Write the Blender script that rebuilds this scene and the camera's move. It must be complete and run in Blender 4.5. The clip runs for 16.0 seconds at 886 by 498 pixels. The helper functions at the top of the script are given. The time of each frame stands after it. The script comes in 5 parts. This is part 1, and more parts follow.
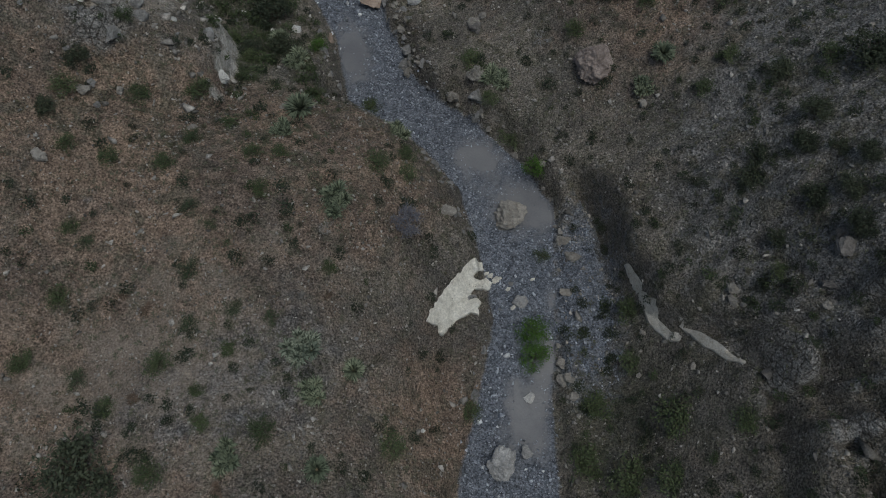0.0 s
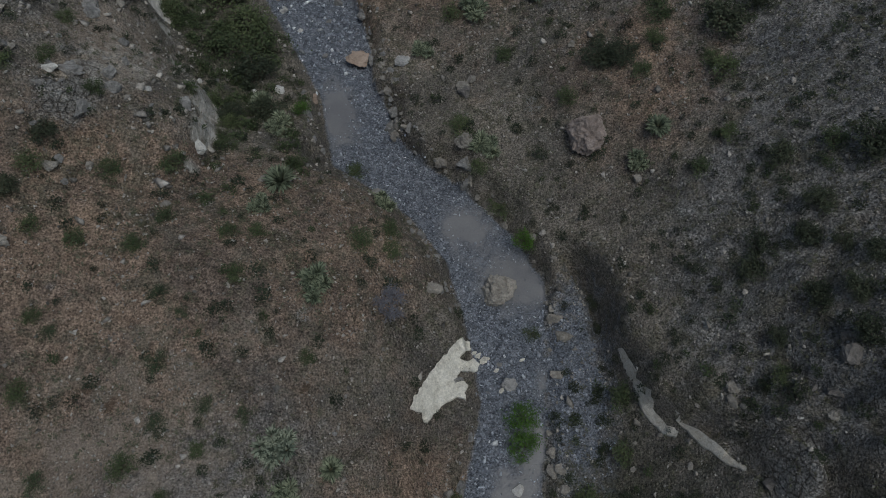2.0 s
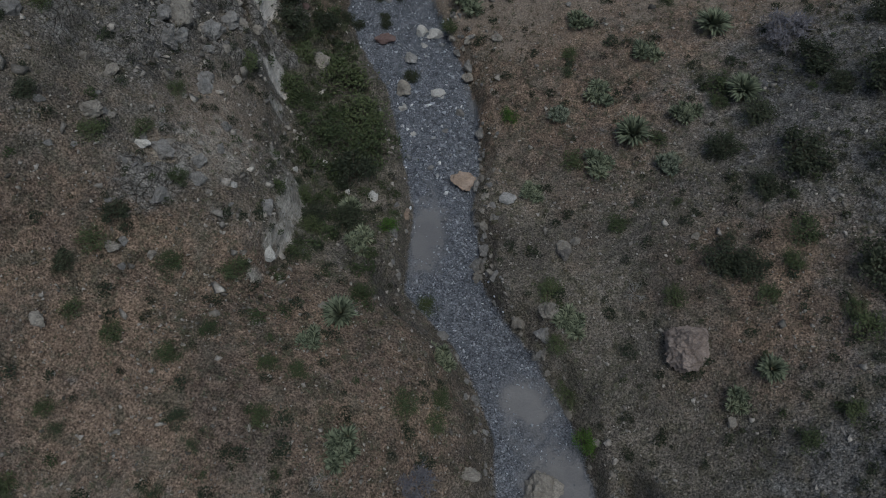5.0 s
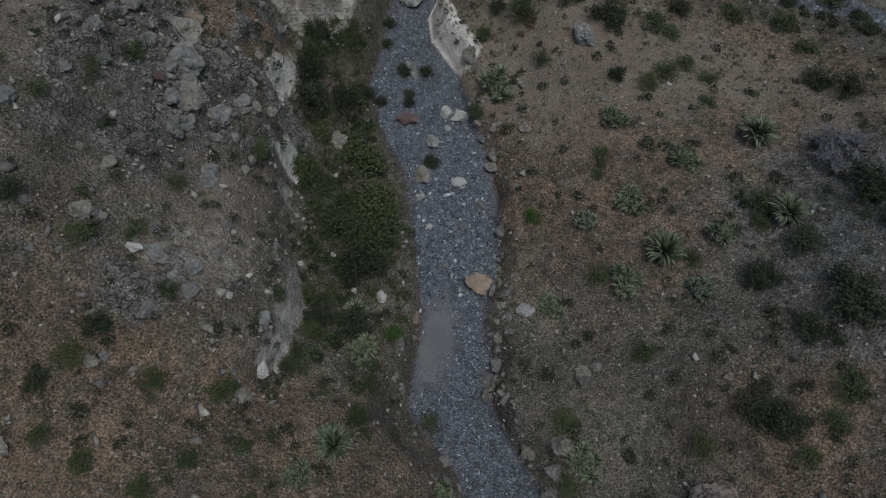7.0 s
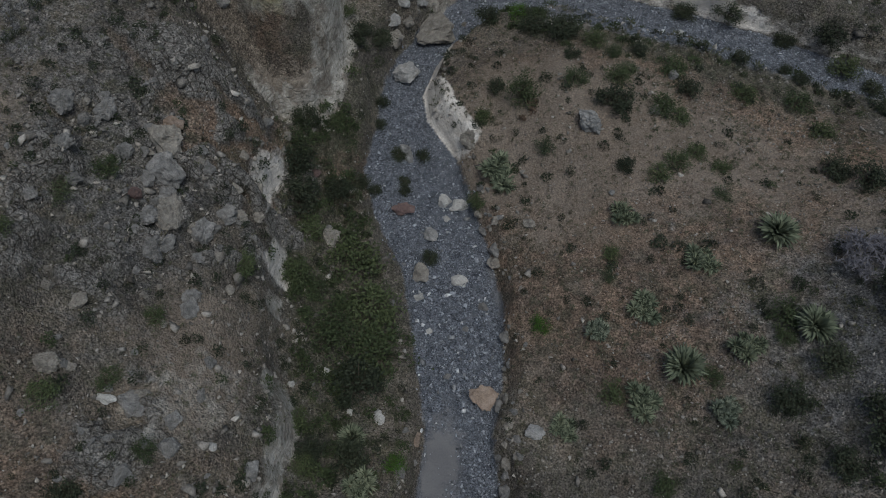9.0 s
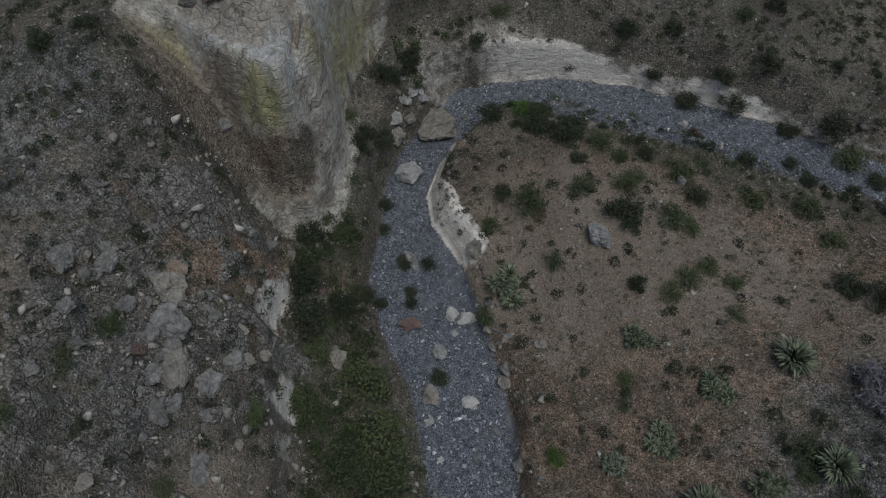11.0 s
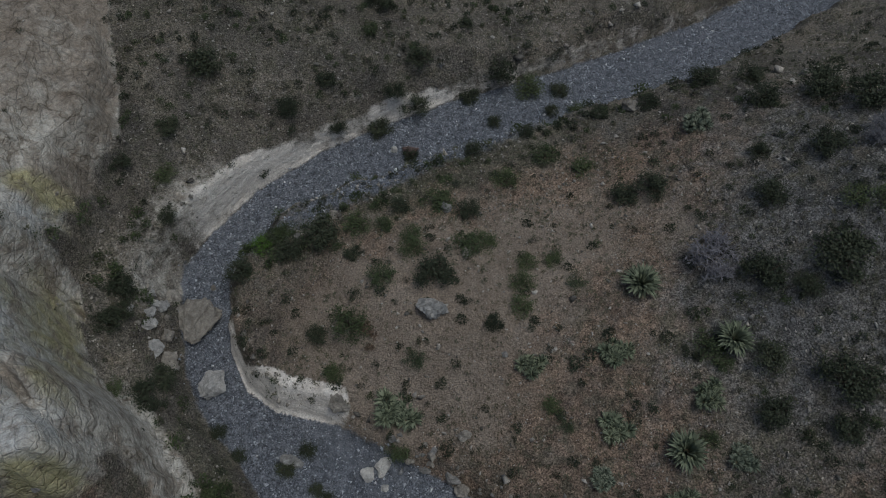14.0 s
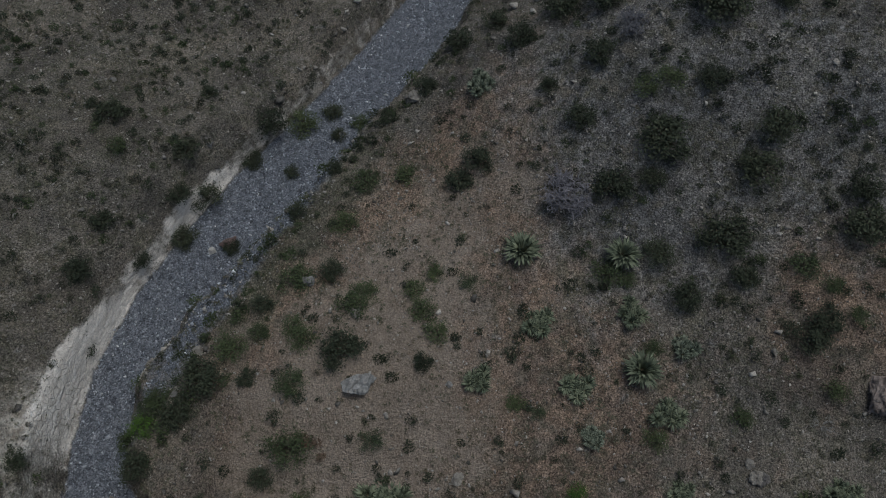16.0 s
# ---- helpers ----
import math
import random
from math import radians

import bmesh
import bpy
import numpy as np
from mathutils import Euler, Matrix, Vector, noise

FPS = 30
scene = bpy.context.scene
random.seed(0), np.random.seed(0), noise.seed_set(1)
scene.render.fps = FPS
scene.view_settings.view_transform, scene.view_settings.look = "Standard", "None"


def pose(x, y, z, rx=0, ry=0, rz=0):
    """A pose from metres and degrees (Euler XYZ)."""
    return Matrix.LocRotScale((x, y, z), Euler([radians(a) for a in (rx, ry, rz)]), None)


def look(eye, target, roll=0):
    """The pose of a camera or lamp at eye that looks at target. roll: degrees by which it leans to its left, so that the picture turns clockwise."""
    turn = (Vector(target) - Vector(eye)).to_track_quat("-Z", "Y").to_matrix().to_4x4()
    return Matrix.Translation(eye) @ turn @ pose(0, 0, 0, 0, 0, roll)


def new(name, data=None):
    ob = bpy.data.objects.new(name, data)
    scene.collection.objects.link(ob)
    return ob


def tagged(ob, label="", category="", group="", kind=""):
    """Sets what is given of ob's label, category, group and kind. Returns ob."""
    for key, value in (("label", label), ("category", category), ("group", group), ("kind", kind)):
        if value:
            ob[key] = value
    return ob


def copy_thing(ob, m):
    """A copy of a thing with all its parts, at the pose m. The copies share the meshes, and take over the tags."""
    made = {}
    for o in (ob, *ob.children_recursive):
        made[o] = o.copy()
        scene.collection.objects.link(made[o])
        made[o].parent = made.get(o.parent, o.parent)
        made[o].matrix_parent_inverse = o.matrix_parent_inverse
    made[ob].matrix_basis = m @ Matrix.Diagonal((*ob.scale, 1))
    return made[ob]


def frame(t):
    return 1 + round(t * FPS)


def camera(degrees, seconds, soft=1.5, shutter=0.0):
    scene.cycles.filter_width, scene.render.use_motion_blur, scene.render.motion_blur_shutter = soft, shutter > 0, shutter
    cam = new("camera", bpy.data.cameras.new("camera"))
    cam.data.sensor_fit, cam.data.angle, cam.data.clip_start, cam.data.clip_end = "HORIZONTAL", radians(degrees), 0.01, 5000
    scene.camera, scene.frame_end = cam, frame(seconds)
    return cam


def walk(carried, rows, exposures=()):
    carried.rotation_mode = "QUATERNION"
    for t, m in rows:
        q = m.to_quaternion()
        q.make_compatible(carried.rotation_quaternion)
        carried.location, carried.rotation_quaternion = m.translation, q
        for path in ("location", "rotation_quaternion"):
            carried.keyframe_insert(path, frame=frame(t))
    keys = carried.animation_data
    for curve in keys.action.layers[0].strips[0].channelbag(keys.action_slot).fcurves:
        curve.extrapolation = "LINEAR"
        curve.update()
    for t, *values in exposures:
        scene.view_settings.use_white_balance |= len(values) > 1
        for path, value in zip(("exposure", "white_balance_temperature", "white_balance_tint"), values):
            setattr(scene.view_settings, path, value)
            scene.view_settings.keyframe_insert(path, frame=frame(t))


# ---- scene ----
cam = camera(64.9, 16.0, soft=0.95)
# seconds, eye, a point two metres ahead, lean
ROWS = [
    (0, (0.423, 0.549, 23.446), (0.388, 1.365, 21.62), -3.0),
    (0.5, (0.505, 1.037, 23.415), (0.477, 1.865, 21.594), -2.5),
    (1, (0.586, 1.634, 23.409), (0.565, 2.469, 21.591), -2.1),
    (1.5, (0.659, 2.271, 23.392), (0.646, 3.115, 21.579), -1.8),
    (2, (0.687, 2.96, 23.376), (0.671, 3.814, 21.567), -1.4),
    (2.5, (0.689, 3.65, 23.342), (0.664, 4.517, 21.54), -1.0),
    (3, (0.677, 4.381, 23.301), (0.612, 5.263, 21.507), -0.7),
    (3.5, (0.635, 5.2, 23.283), (0.509, 6.09, 21.497), -0.4),
    (4, (0.566, 6.039, 23.25), (0.384, 6.934, 21.471), -0.1),
    (4.2, (0.557, 6.413, 23.247), (0.359, 7.309, 21.47), -0.1),
    (6.3, (-0.086, 10.135, 23.205), (-0.411, 11.045, 21.454), 0.9),
    (6.5, (-0.202, 10.493, 23.198), (-0.527, 11.407, 21.449), 0.9),
    (7, (-0.52, 11.351, 23.175), (-0.845, 12.278, 21.432), 1.2),
    (7.5, (-0.883, 12.225, 23.162), (-1.207, 13.16, 21.425), 1.4),
    (8, (-1.286, 13.083, 23.15), (-1.609, 14.027, 21.416), 1.6),
    (8.5, (-1.669, 13.94, 23.15), (-1.993, 14.893, 21.422), 1.6),
    (9, (-2.12, 14.808, 23.386), (-2.431, 15.769, 21.66), 1.6),
    (9.2, (-2.32, 15.123, 23.487), (-2.627, 16.093, 21.765), 1.7),
    (11.3, (-4.457, 18.782, 25.229), (-4.736, 19.769, 23.512), 2.5),
    (11.5, (-4.654, 19.109, 25.307), (-4.936, 20.102, 23.594), 2.4),
    (12, (-5.156, 19.951, 25.686), (-5.439, 20.95, 23.977), 2.6),
    (12.3, (-5.356, 20.403, 25.833), (-5.627, 21.411, 24.127), 2.4),
    (12.4, (-5.434, 20.56, 25.94), (-5.644, 21.579, 24.232), 2.2),
    (12.5, (-5.433, 20.769, 26.03), (-5.557, 21.798, 24.32), 1.0),
    (12.7, (-5.728, 21.098, 26.062), (-5.673, 22.128, 24.348), 0.3),
    (12.8, (-5.814, 21.34, 26.096), (-5.701, 22.351, 24.374), -0.2),
    (13, (-6.139, 21.657, 26.067), (-5.935, 22.656, 24.347), -0.3),
    (13.5, (-6.577, 22.557, 26.113), (-6.287, 23.525, 24.388), -0.4),
    (14, (-6.949, 23.481, 26.141), (-6.491, 24.368, 24.408), -0.9),
    (14.5, (-7.281, 24.375, 26.123), (-6.688, 25.169, 24.385), -1.1),
    (15, (-7.511, 25.366, 26.152), (-6.826, 26.068, 24.409), -0.8),
    (15.5, (-7.593, 26.333, 26.193), (-6.819, 26.916, 24.444), -0.5),
    (16, (-7.656, 27.311, 26.177), (-6.8, 27.754, 24.425), 0.1),
]
walk(cam, [(t, look(eye, ahead, lean)) for t, eye, ahead, lean in ROWS], exposures=[(0, 0.14, 6350, 4), (5, 0.1, 6300, 5), (11, 0.06, 6350, 5), (14, 0.02, 6350, 5), (16, 0.1, 6350, 5)])

# ---- light: an overcast evening ----
world = bpy.data.worlds.new("sky")
scene.world = world
world.use_nodes = True
wn, wl = world.node_tree.nodes, world.node_tree.links
sky = wn.new("ShaderNodeTexSky")
sky.sky_type, sky.sun_disc, sky.sun_elevation, sky.sun_rotation = "NISHITA", False, radians(74), radians(127)
sky.air_density, sky.dust_density, sky.ozone_density = 1.2, 3.0, 1.2
wl.new(sky.outputs[0], wn["Background"].inputs[0])
wn["Background"].inputs[1].default_value = 0.058
sun = new("sun", bpy.data.lights.new("sun", "SUN"))
sun.data.energy, sun.data.angle, sun.data.color = 1.1, radians(28), (0.98, 0.985, 1.0)
sun.matrix_world = look((8, -6, 36), (0, 0, 0))

# ---- materials ----
def material(name, rough=0.9):
    m = bpy.data.materials.new(name)
    m.use_nodes = True
    bsdf = m.node_tree.nodes["Principled BSDF"]
    bsdf.inputs["Roughness"].default_value = rough
    bsdf.inputs["Specular IOR Level"].default_value = 0.25
    return m, m.node_tree.nodes, m.node_tree.links, bsdf


def noise_node(n, l, size, detail=4, rough=0.6, where=None, warp=0.0):
    """A noise whose grains are about size metres, from world or object places."""
    t = n.new("ShaderNodeTexNoise")
    t.inputs["Scale"].default_value = 1 / size
    t.inputs["Detail"].default_value, t.inputs["Roughness"].default_value, t.inputs["Distortion"].default_value = detail, rough, warp
    if where:
        l.new(where, t.inputs["Vector"])
    return t.outputs["Fac"]


def ramp(n, l, value, low, high, a=(0, 0, 0), b=(1, 1, 1)):
    r = n.new("ShaderNodeValToRGB")
    r.color_ramp.elements[0].position, r.color_ramp.elements[1].position = low, high
    r.color_ramp.elements[0].color, r.color_ramp.elements[1].color = (*a, 1), (*b, 1)
    l.new(value, r.inputs[0])
    return r.outputs[0]


def mix(n, l, fac, a, b, mode="MIX"):
    x = n.new("ShaderNodeMix")
    x.data_type, x.blend_type = "RGBA", mode
    for socket, v in ((x.inputs[0], fac), (x.inputs[6], a), (x.inputs[7], b)):
        if isinstance(v, (int, float)):
            socket.default_value = v
        elif isinstance(v, tuple):
            socket.default_value = (*v, 1)
        else:
            l.new(v, socket)
    return x.outputs[2]


def calc(n, l, op, a, b=0.0, clamp=False):
    x = n.new("ShaderNodeMath")
    x.operation, x.use_clamp = op, clamp
    for socket, v in ((x.inputs[0], a), (x.inputs[1], b)):
        if isinstance(v, (int, float)):
            socket.default_value = v
        else:
            l.new(v, socket)
    return x.outputs[0]


def bump(n, l, bsdf, value, strength, depth):
    b = n.new("ShaderNodeBump")
    b.inputs["Strength"].default_value, b.inputs["Distance"].default_value = strength, depth
    l.new(value, b.inputs["Height"])
    l.new(b.outputs[0], bsdf.inputs["Normal"])


def ground_material():
    m, n, l, bsdf = material("desert_ground", 0.95)
    at = n.new("ShaderNodeNewGeometry").outputs["Position"]

    def mask(name, size, spread=0.5):
        """An attribute of the land, broken up at its edges by noise."""
        a = n.new("ShaderNodeAttribute")
        a.attribute_name = name
        grain = noise_node(n, l, size, 5, 0.65, at)
        s = calc(n, l, "ADD", a.outputs["Fac"], calc(n, l, "MULTIPLY", calc(n, l, "SUBTRACT", grain, 0.5), spread * 2.4))
        return ramp(n, l, s, 0.5 - spread / 2.2, 0.5 + spread / 2.2)
    broad, fine, grit = noise_node(n, l, 2.2, 5, 0.6, at), noise_node(n, l, 0.28, 6, 0.7, at), noise_node(n, l, 0.06, 4, 0.7, at)
    soil = mix(n, l, ramp(n, l, broad, 0.35, 0.66), (0.125, 0.112, 0.095), (0.245, 0.22, 0.188))
    red = mix(n, l, ramp(n, l, fine, 0.35, 0.65), (0.178, 0.130, 0.098), (0.325, 0.245, 0.187))
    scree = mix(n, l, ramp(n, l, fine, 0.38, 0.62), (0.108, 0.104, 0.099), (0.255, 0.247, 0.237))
    flat = n.new("ShaderNodeVectorMath")
    flat.operation = "MULTIPLY"
    flat.inputs[1].default_value = (0.8, 0.8, 3.2)
    l.new(at, flat.inputs[0])
    strata = noise_node(n, l, 1.0, 6, 0.7, flat.outputs[0], 1.6)
    pale = mix(n, l, ramp(n, l, calc(n, l, "ADD", calc(n, l, "MULTIPLY", strata, 0.6), calc(n, l, "MULTIPLY", noise_node(n, l, 0.5, 6, 0.7, at, 1.2), 0.4)), 0.4, 0.58), (0.285, 0.265, 0.228), (0.545, 0.515, 0.46))
    ochre = mix(n, l, ramp(n, l, fine, 0.35, 0.65), (0.27, 0.245, 0.135), (0.44, 0.405, 0.245))
    bluish = mix(n, l, ramp(n, l, fine, 0.35, 0.65), (0.36, 0.36, 0.345), (0.56, 0.557, 0.535))
    gravel = mix(n, l, ramp(n, l, fine, 0.35, 0.65), (0.105, 0.115, 0.135), (0.23, 0.246, 0.274))
    mud = mix(n, l, ramp(n, l, broad, 0.4, 0.62), (0.135, 0.134, 0.138), (0.178, 0.175, 0.175))
    moss = mix(n, l, ramp(n, l, fine, 0.35, 0.65), (0.066, 0.072, 0.048), (0.125, 0.118, 0.083))
    c = mix(n, l, mask("red", 1.3, 0.7), soil, red)
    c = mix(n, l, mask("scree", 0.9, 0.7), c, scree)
    cover = mix(n, l, grit, (0.062, 0.062, 0.043), (0.13, 0.125, 0.092))
    patchy = calc(n, l, "ADD", calc(n, l, "MULTIPLY", noise_node(n, l, 0.55, 5, 0.7, at, 0.5), 0.7), calc(n, l, "MULTIPLY", broad, 0.3))
    c = mix(n, l, calc(n, l, "MULTIPLY", ramp(n, l, patchy, 0.49, 0.58), 0.68), c, cover)
    blotch = ramp(n, l, noise_node(n, l, 3.4, 6, 0.68, at, 0.7), 0.38, 0.64, (0.74, 0.75, 0.77), (1.24, 1.2, 1.14))
    c = mix(n, l, 1.0, c, blotch, "MULTIPLY")
    c = mix(n, l, mask("grass", 0.8, 0.7), c, moss)
    sandy = mask("sand", 1.1, 0.8)
    c = mix(n, l, calc(n, l, "MULTIPLY", sandy, 0.92), c, mix(n, l, ramp(n, l, broad, 0.35, 0.65), (0.255, 0.207, 0.162), (0.35, 0.288, 0.232)))
    cracked = n.new("ShaderNodeTexVoronoi")
    cracked.feature = "DISTANCE_TO_EDGE"
    cracked.inputs["Scale"].default_value = 3.2
    l.new(at, cracked.inputs["Vector"])
    crack = ramp(n, l, cracked.outputs["Distance"], 0.0, 0.09, (0.4, 0.38, 0.36), (1, 1, 1))
    stone = mix(n, l, ramp(n, l, noise_node(n, l, 0.4, 6, 0.7, at, 1.0), 0.35, 0.65), (0.15, 0.14, 0.126), (0.34, 0.322, 0.295))
    stone = mix(n, l, 1.0, stone, crack, "MULTIPLY")
    rocky = mask("outcrop", 0.4, 0.5)
    c = mix(n, l, rocky, c, stone)
    bare = mask("pale", 0.5, 0.5)
    c = mix(n, l, bare, c, pale)
    c = mix(n, l, mask("bluish", 0.9, 0.6), c, bluish)
    c = mix(n, l, mask("ochre", 1.2, 0.6), c, ochre)
    earth = mix(n, l, ramp(n, l, fine, 0.35, 0.65), (0.14, 0.115, 0.092), (0.31, 0.262, 0.21))
    stain = calc(n, l, "MULTIPLY", bare, ramp(n, l, noise_node(n, l, 1.1, 6, 0.72, at, 0.8), 0.49, 0.6, (0, 0, 0), (0.72, 0.72, 0.72)))
    c = mix(n, l, stain, c, earth)
    c = mix(n, l, calc(n, l, "MULTIPLY", mask("talus", 0.8, 0.6), 0.9), c, earth)
    rubble = n.new("ShaderNodeTexVoronoi")
    rubble.inputs["Scale"].default_value = 4.5
    l.new(at, rubble.inputs["Vector"])
    c = mix(n, l, calc(n, l, "MULTIPLY", bare, 0.8), c, mix(n, l, 1.0, c, ramp(n, l, rubble.outputs["Distance"], 0.1, 0.75, (1.1, 1.1, 1.1), (0.84, 0.835, 0.83)), "MULTIPLY"))
    z = n.new("ShaderNodeSeparateXYZ")
    l.new(at, z.inputs[0])
    lines = calc(n, l, "SINE", calc(n, l, "ADD", calc(n, l, "MULTIPLY", z.outputs[2], 17.0), calc(n, l, "MULTIPLY", noise_node(n, l, 1.6, 5, 0.7, at), 40.0)))
    banding = calc(n, l, "ADD", calc(n, l, "MULTIPLY", lines, 0.09), noise_node(n, l, 0.45, 6, 0.72, at, 0.6))
    c = mix(n, l, calc(n, l, "MULTIPLY", mask("layered", 0.8, 0.5), 0.8), c, mix(n, l, ramp(n, l, banding, 0.3, 0.72), (0.21, 0.178, 0.146), (0.43, 0.385, 0.325)))
    c = mix(n, l, mask("cap", 0.4, 0.4), c, mix(n, l, ramp(n, l, noise_node(n, l, 0.35, 6, 0.7, at, 0.8), 0.36, 0.66), (0.05, 0.042, 0.036), (0.165, 0.132, 0.112)))
    chalk = mix(n, l, ramp(n, l, strata, 0.36, 0.62), (0.50, 0.455, 0.405), (0.74, 0.695, 0.64))
    seams = n.new("ShaderNodeTexVoronoi")
    seams.feature = "DISTANCE_TO_EDGE"
    seams.inputs["Scale"].default_value = 0.75
    bend = n.new("ShaderNodeVectorMath")
    bend.operation = "MULTIPLY_ADD"
    wobble = n.new("ShaderNodeTexNoise")
    wobble.inputs["Scale"].default_value, wobble.inputs["Detail"].default_value = 1.4, 5
    l.new(at, wobble.inputs["Vector"])
    l.new(wobble.outputs["Color"], bend.inputs[0])
    bend.inputs[1].default_value = (1.3, 1.3, 1.3)
    l.new(at, bend.inputs[2])
    l.new(bend.outputs[0], seams.inputs["Vector"])
    split = ramp(n, l, seams.outputs["Distance"], 0.0, 0.05, (0.5, 0.48, 0.45), (1, 1, 1))
    c = mix(n, l, calc(n, l, "MULTIPLY", bare, ramp(n, l, broad, 0.42, 0.58)), c, mix(n, l, 1.0, c, split, "MULTIPLY"))
    white = mask("chalk", 0.35, 0.45)
    c = mix(n, l, mask("bed", 0.4, 0.35), c, gravel)
    c = mix(n, l, white, c, chalk)
    wet = mask("mud", 0.55, 0.5)
    c = mix(n, l, wet, c, mud)
    def stones(size):
        v = n.new("ShaderNodeTexVoronoi")
        v.inputs["Scale"].default_value = 1 / size
        l.new(at, v.inputs["Vector"])
        part = n.new("ShaderNodeSeparateColor")
        l.new(v.outputs["Color"], part.inputs[0])
        return part.outputs[0], v.outputs["Distance"]
    small, small_far = stones(0.05)
    large, large_far = stones(0.12)
    tone = calc(n, l, "ADD", calc(n, l, "MULTIPLY", small, 0.55), calc(n, l, "MULTIPLY", large, 0.45))
    loose = calc(n, l, "SUBTRACT", 1.0, calc(n, l, "MAXIMUM", calc(n, l, "MAXIMUM", wet, calc(n, l, "MULTIPLY", sandy, 0.6)), calc(n, l, "MULTIPLY", calc(n, l, "MAXIMUM", calc(n, l, "MAXIMUM", bare, white), rocky), 0.85)))
    loose = calc(n, l, "MULTIPLY", loose, ramp(n, l, noise_node(n, l, 0.8, 4, 0.6, at), 0.35, 0.62, (0.3, 0.3, 0.3), (1, 1, 1)))
    c = mix(n, l, loose, c, mix(n, l, 1.0, c, ramp(n, l, tone, 0.2, 0.85, (0.68, 0.68, 0.68), (1.4, 1.4, 1.4)), "MULTIPLY"))
    speck = ramp(n, l, grit, 0.36, 0.64, (0.34, 0.34, 0.34), (1.66, 1.66, 1.66))
    c = mix(n, l, calc(n, l, "SUBTRACT", 1.0, calc(n, l, "MULTIPLY", calc(n, l, "MAXIMUM", calc(n, l, "MAXIMUM", wet, calc(n, l, "MULTIPLY", sandy, 0.6)), calc(n, l, "MULTIPLY", calc(n, l, "MAXIMUM", bare, white), 0.75)), 0.9)), c, mix(n, l, 1.0, c, speck, "MULTIPLY"))
    l.new(c, bsdf.inputs["Base Color"])
    l.new(calc(n, l, "SUBTRACT", 0.95, calc(n, l, "MULTIPLY", wet, 0.5)), bsdf.inputs["Roughness"])
    relief = calc(n, l, "MULTIPLY", calc(n, l, "ADD", calc(n, l, "MULTIPLY", fine, 1.6), grit), calc(n, l, "SUBTRACT", 1.0, calc(n, l, "MULTIPLY", calc(n, l, "MAXIMUM", bare, white), 0.88)))
    relief = calc(n, l, "SUBTRACT", relief, calc(n, l, "MULTIPLY", calc(n, l, "ADD", calc(n, l, "MULTIPLY", small_far, 0.7), calc(n, l, "MULTIPLY", large_far, 0.9)), calc(n, l, "SUBTRACT", 1.0, calc(n, l, "MULTIPLY", calc(n, l, "MAXIMUM", bare, white), 0.8))))
    relief = calc(n, l, "ADD", relief, calc(n, l, "MULTIPLY", calc(n, l, "MAXIMUM", bare, rocky), calc(n, l, "ADD", calc(n, l, "MULTIPLY", strata, 0.7), calc(n, l, "MULTIPLY", crack, 0.5))))
    bump(n, l, bsdf, calc(n, l, "MULTIPLY", relief, calc(n, l, "SUBTRACT", 1.0, calc(n, l, "MULTIPLY", wet, 0.9))), 1.0, 0.09)
    return m


def rock_material(name, dark, light, grain=0.25, streak=None, island=False):
    m, n, l, bsdf = material(name, 0.88)
    at = n.new("ShaderNodeTexCoord").outputs["Object"]
    big, small = noise_node(n, l, grain, 5, 0.6, at, 0.8), noise_node(n, l, grain / 6, 5, 0.7, at)
    c = mix(n, l, ramp(n, l, big, 0.34, 0.66), dark, light)
    c = mix(n, l, 1.0, c, ramp(n, l, small, 0.3, 0.7, (0.68, 0.68, 0.68), (1.28, 1.28, 1.28)), "MULTIPLY")
    if streak:
        c = mix(n, l, ramp(n, l, noise_node(n, l, grain * 1.7, 4, 0.6, at, 2.0), 0.52, 0.64), c, streak)
    vary = n.new("ShaderNodeNewGeometry").outputs["Random Per Island"] if island else n.new("ShaderNodeObjectInfo").outputs["Random"]
    span = (0.4, 2.1) if island else (0.85, 1.15)
    c = mix(n, l, 1.0, c, ramp(n, l, vary, 0, 1, (span[0],) * 3, (span[1],) * 3), "MULTIPLY")
    l.new(c, bsdf.inputs["Base Color"])
    bump(n, l, bsdf, calc(n, l, "ADD", small, calc(n, l, "MULTIPLY", big, 1.5)), 0.7, 0.04)
    return m


def leaf_material(name, dark, light):
    m, n, l, bsdf = material(name, 0.7)
    g = n.new("ShaderNodeNewGeometry").outputs["Random Per Island"]
    o = n.new("ShaderNodeObjectInfo").outputs["Random"]
    c = mix(n, l, g, dark, light)
    c = mix(n, l, 1.0, c, ramp(n, l, o, 0, 1, (0.75, 0.78, 0.75), (1.25, 1.2, 1.15)), "MULTIPLY")
    l.new(c, bsdf.inputs["Base Color"])
    return m


GROUND = ground_material()
TAN = rock_material("tan_rock", (0.19, 0.172, 0.148), (0.33, 0.305, 0.265))
PALE = rock_material("pale_grey_rock", (0.23, 0.225, 0.215), (0.40, 0.39, 0.37))
GREY = rock_material("grey_rock", (0.14, 0.135, 0.126), (0.29, 0.28, 0.265))
CREAM = rock_material("cream_rock", (0.50, 0.47, 0.40), (0.68, 0.65, 0.57), 0.4)
RIB = rock_material("pale_rib_rock", (0.37, 0.335, 0.28), (0.56, 0.52, 0.45))
PALE_COBBLE = rock_material("pale_cobbles", (0.32, 0.325, 0.33), (0.52, 0.525, 0.525), 0.3, None, True)
WHITE = rock_material("white_rock", (0.40, 0.385, 0.355), (0.58, 0.565, 0.53))
ORANGE = rock_material("orange_rock", (0.24, 0.18, 0.135), (0.36, 0.285, 0.23))
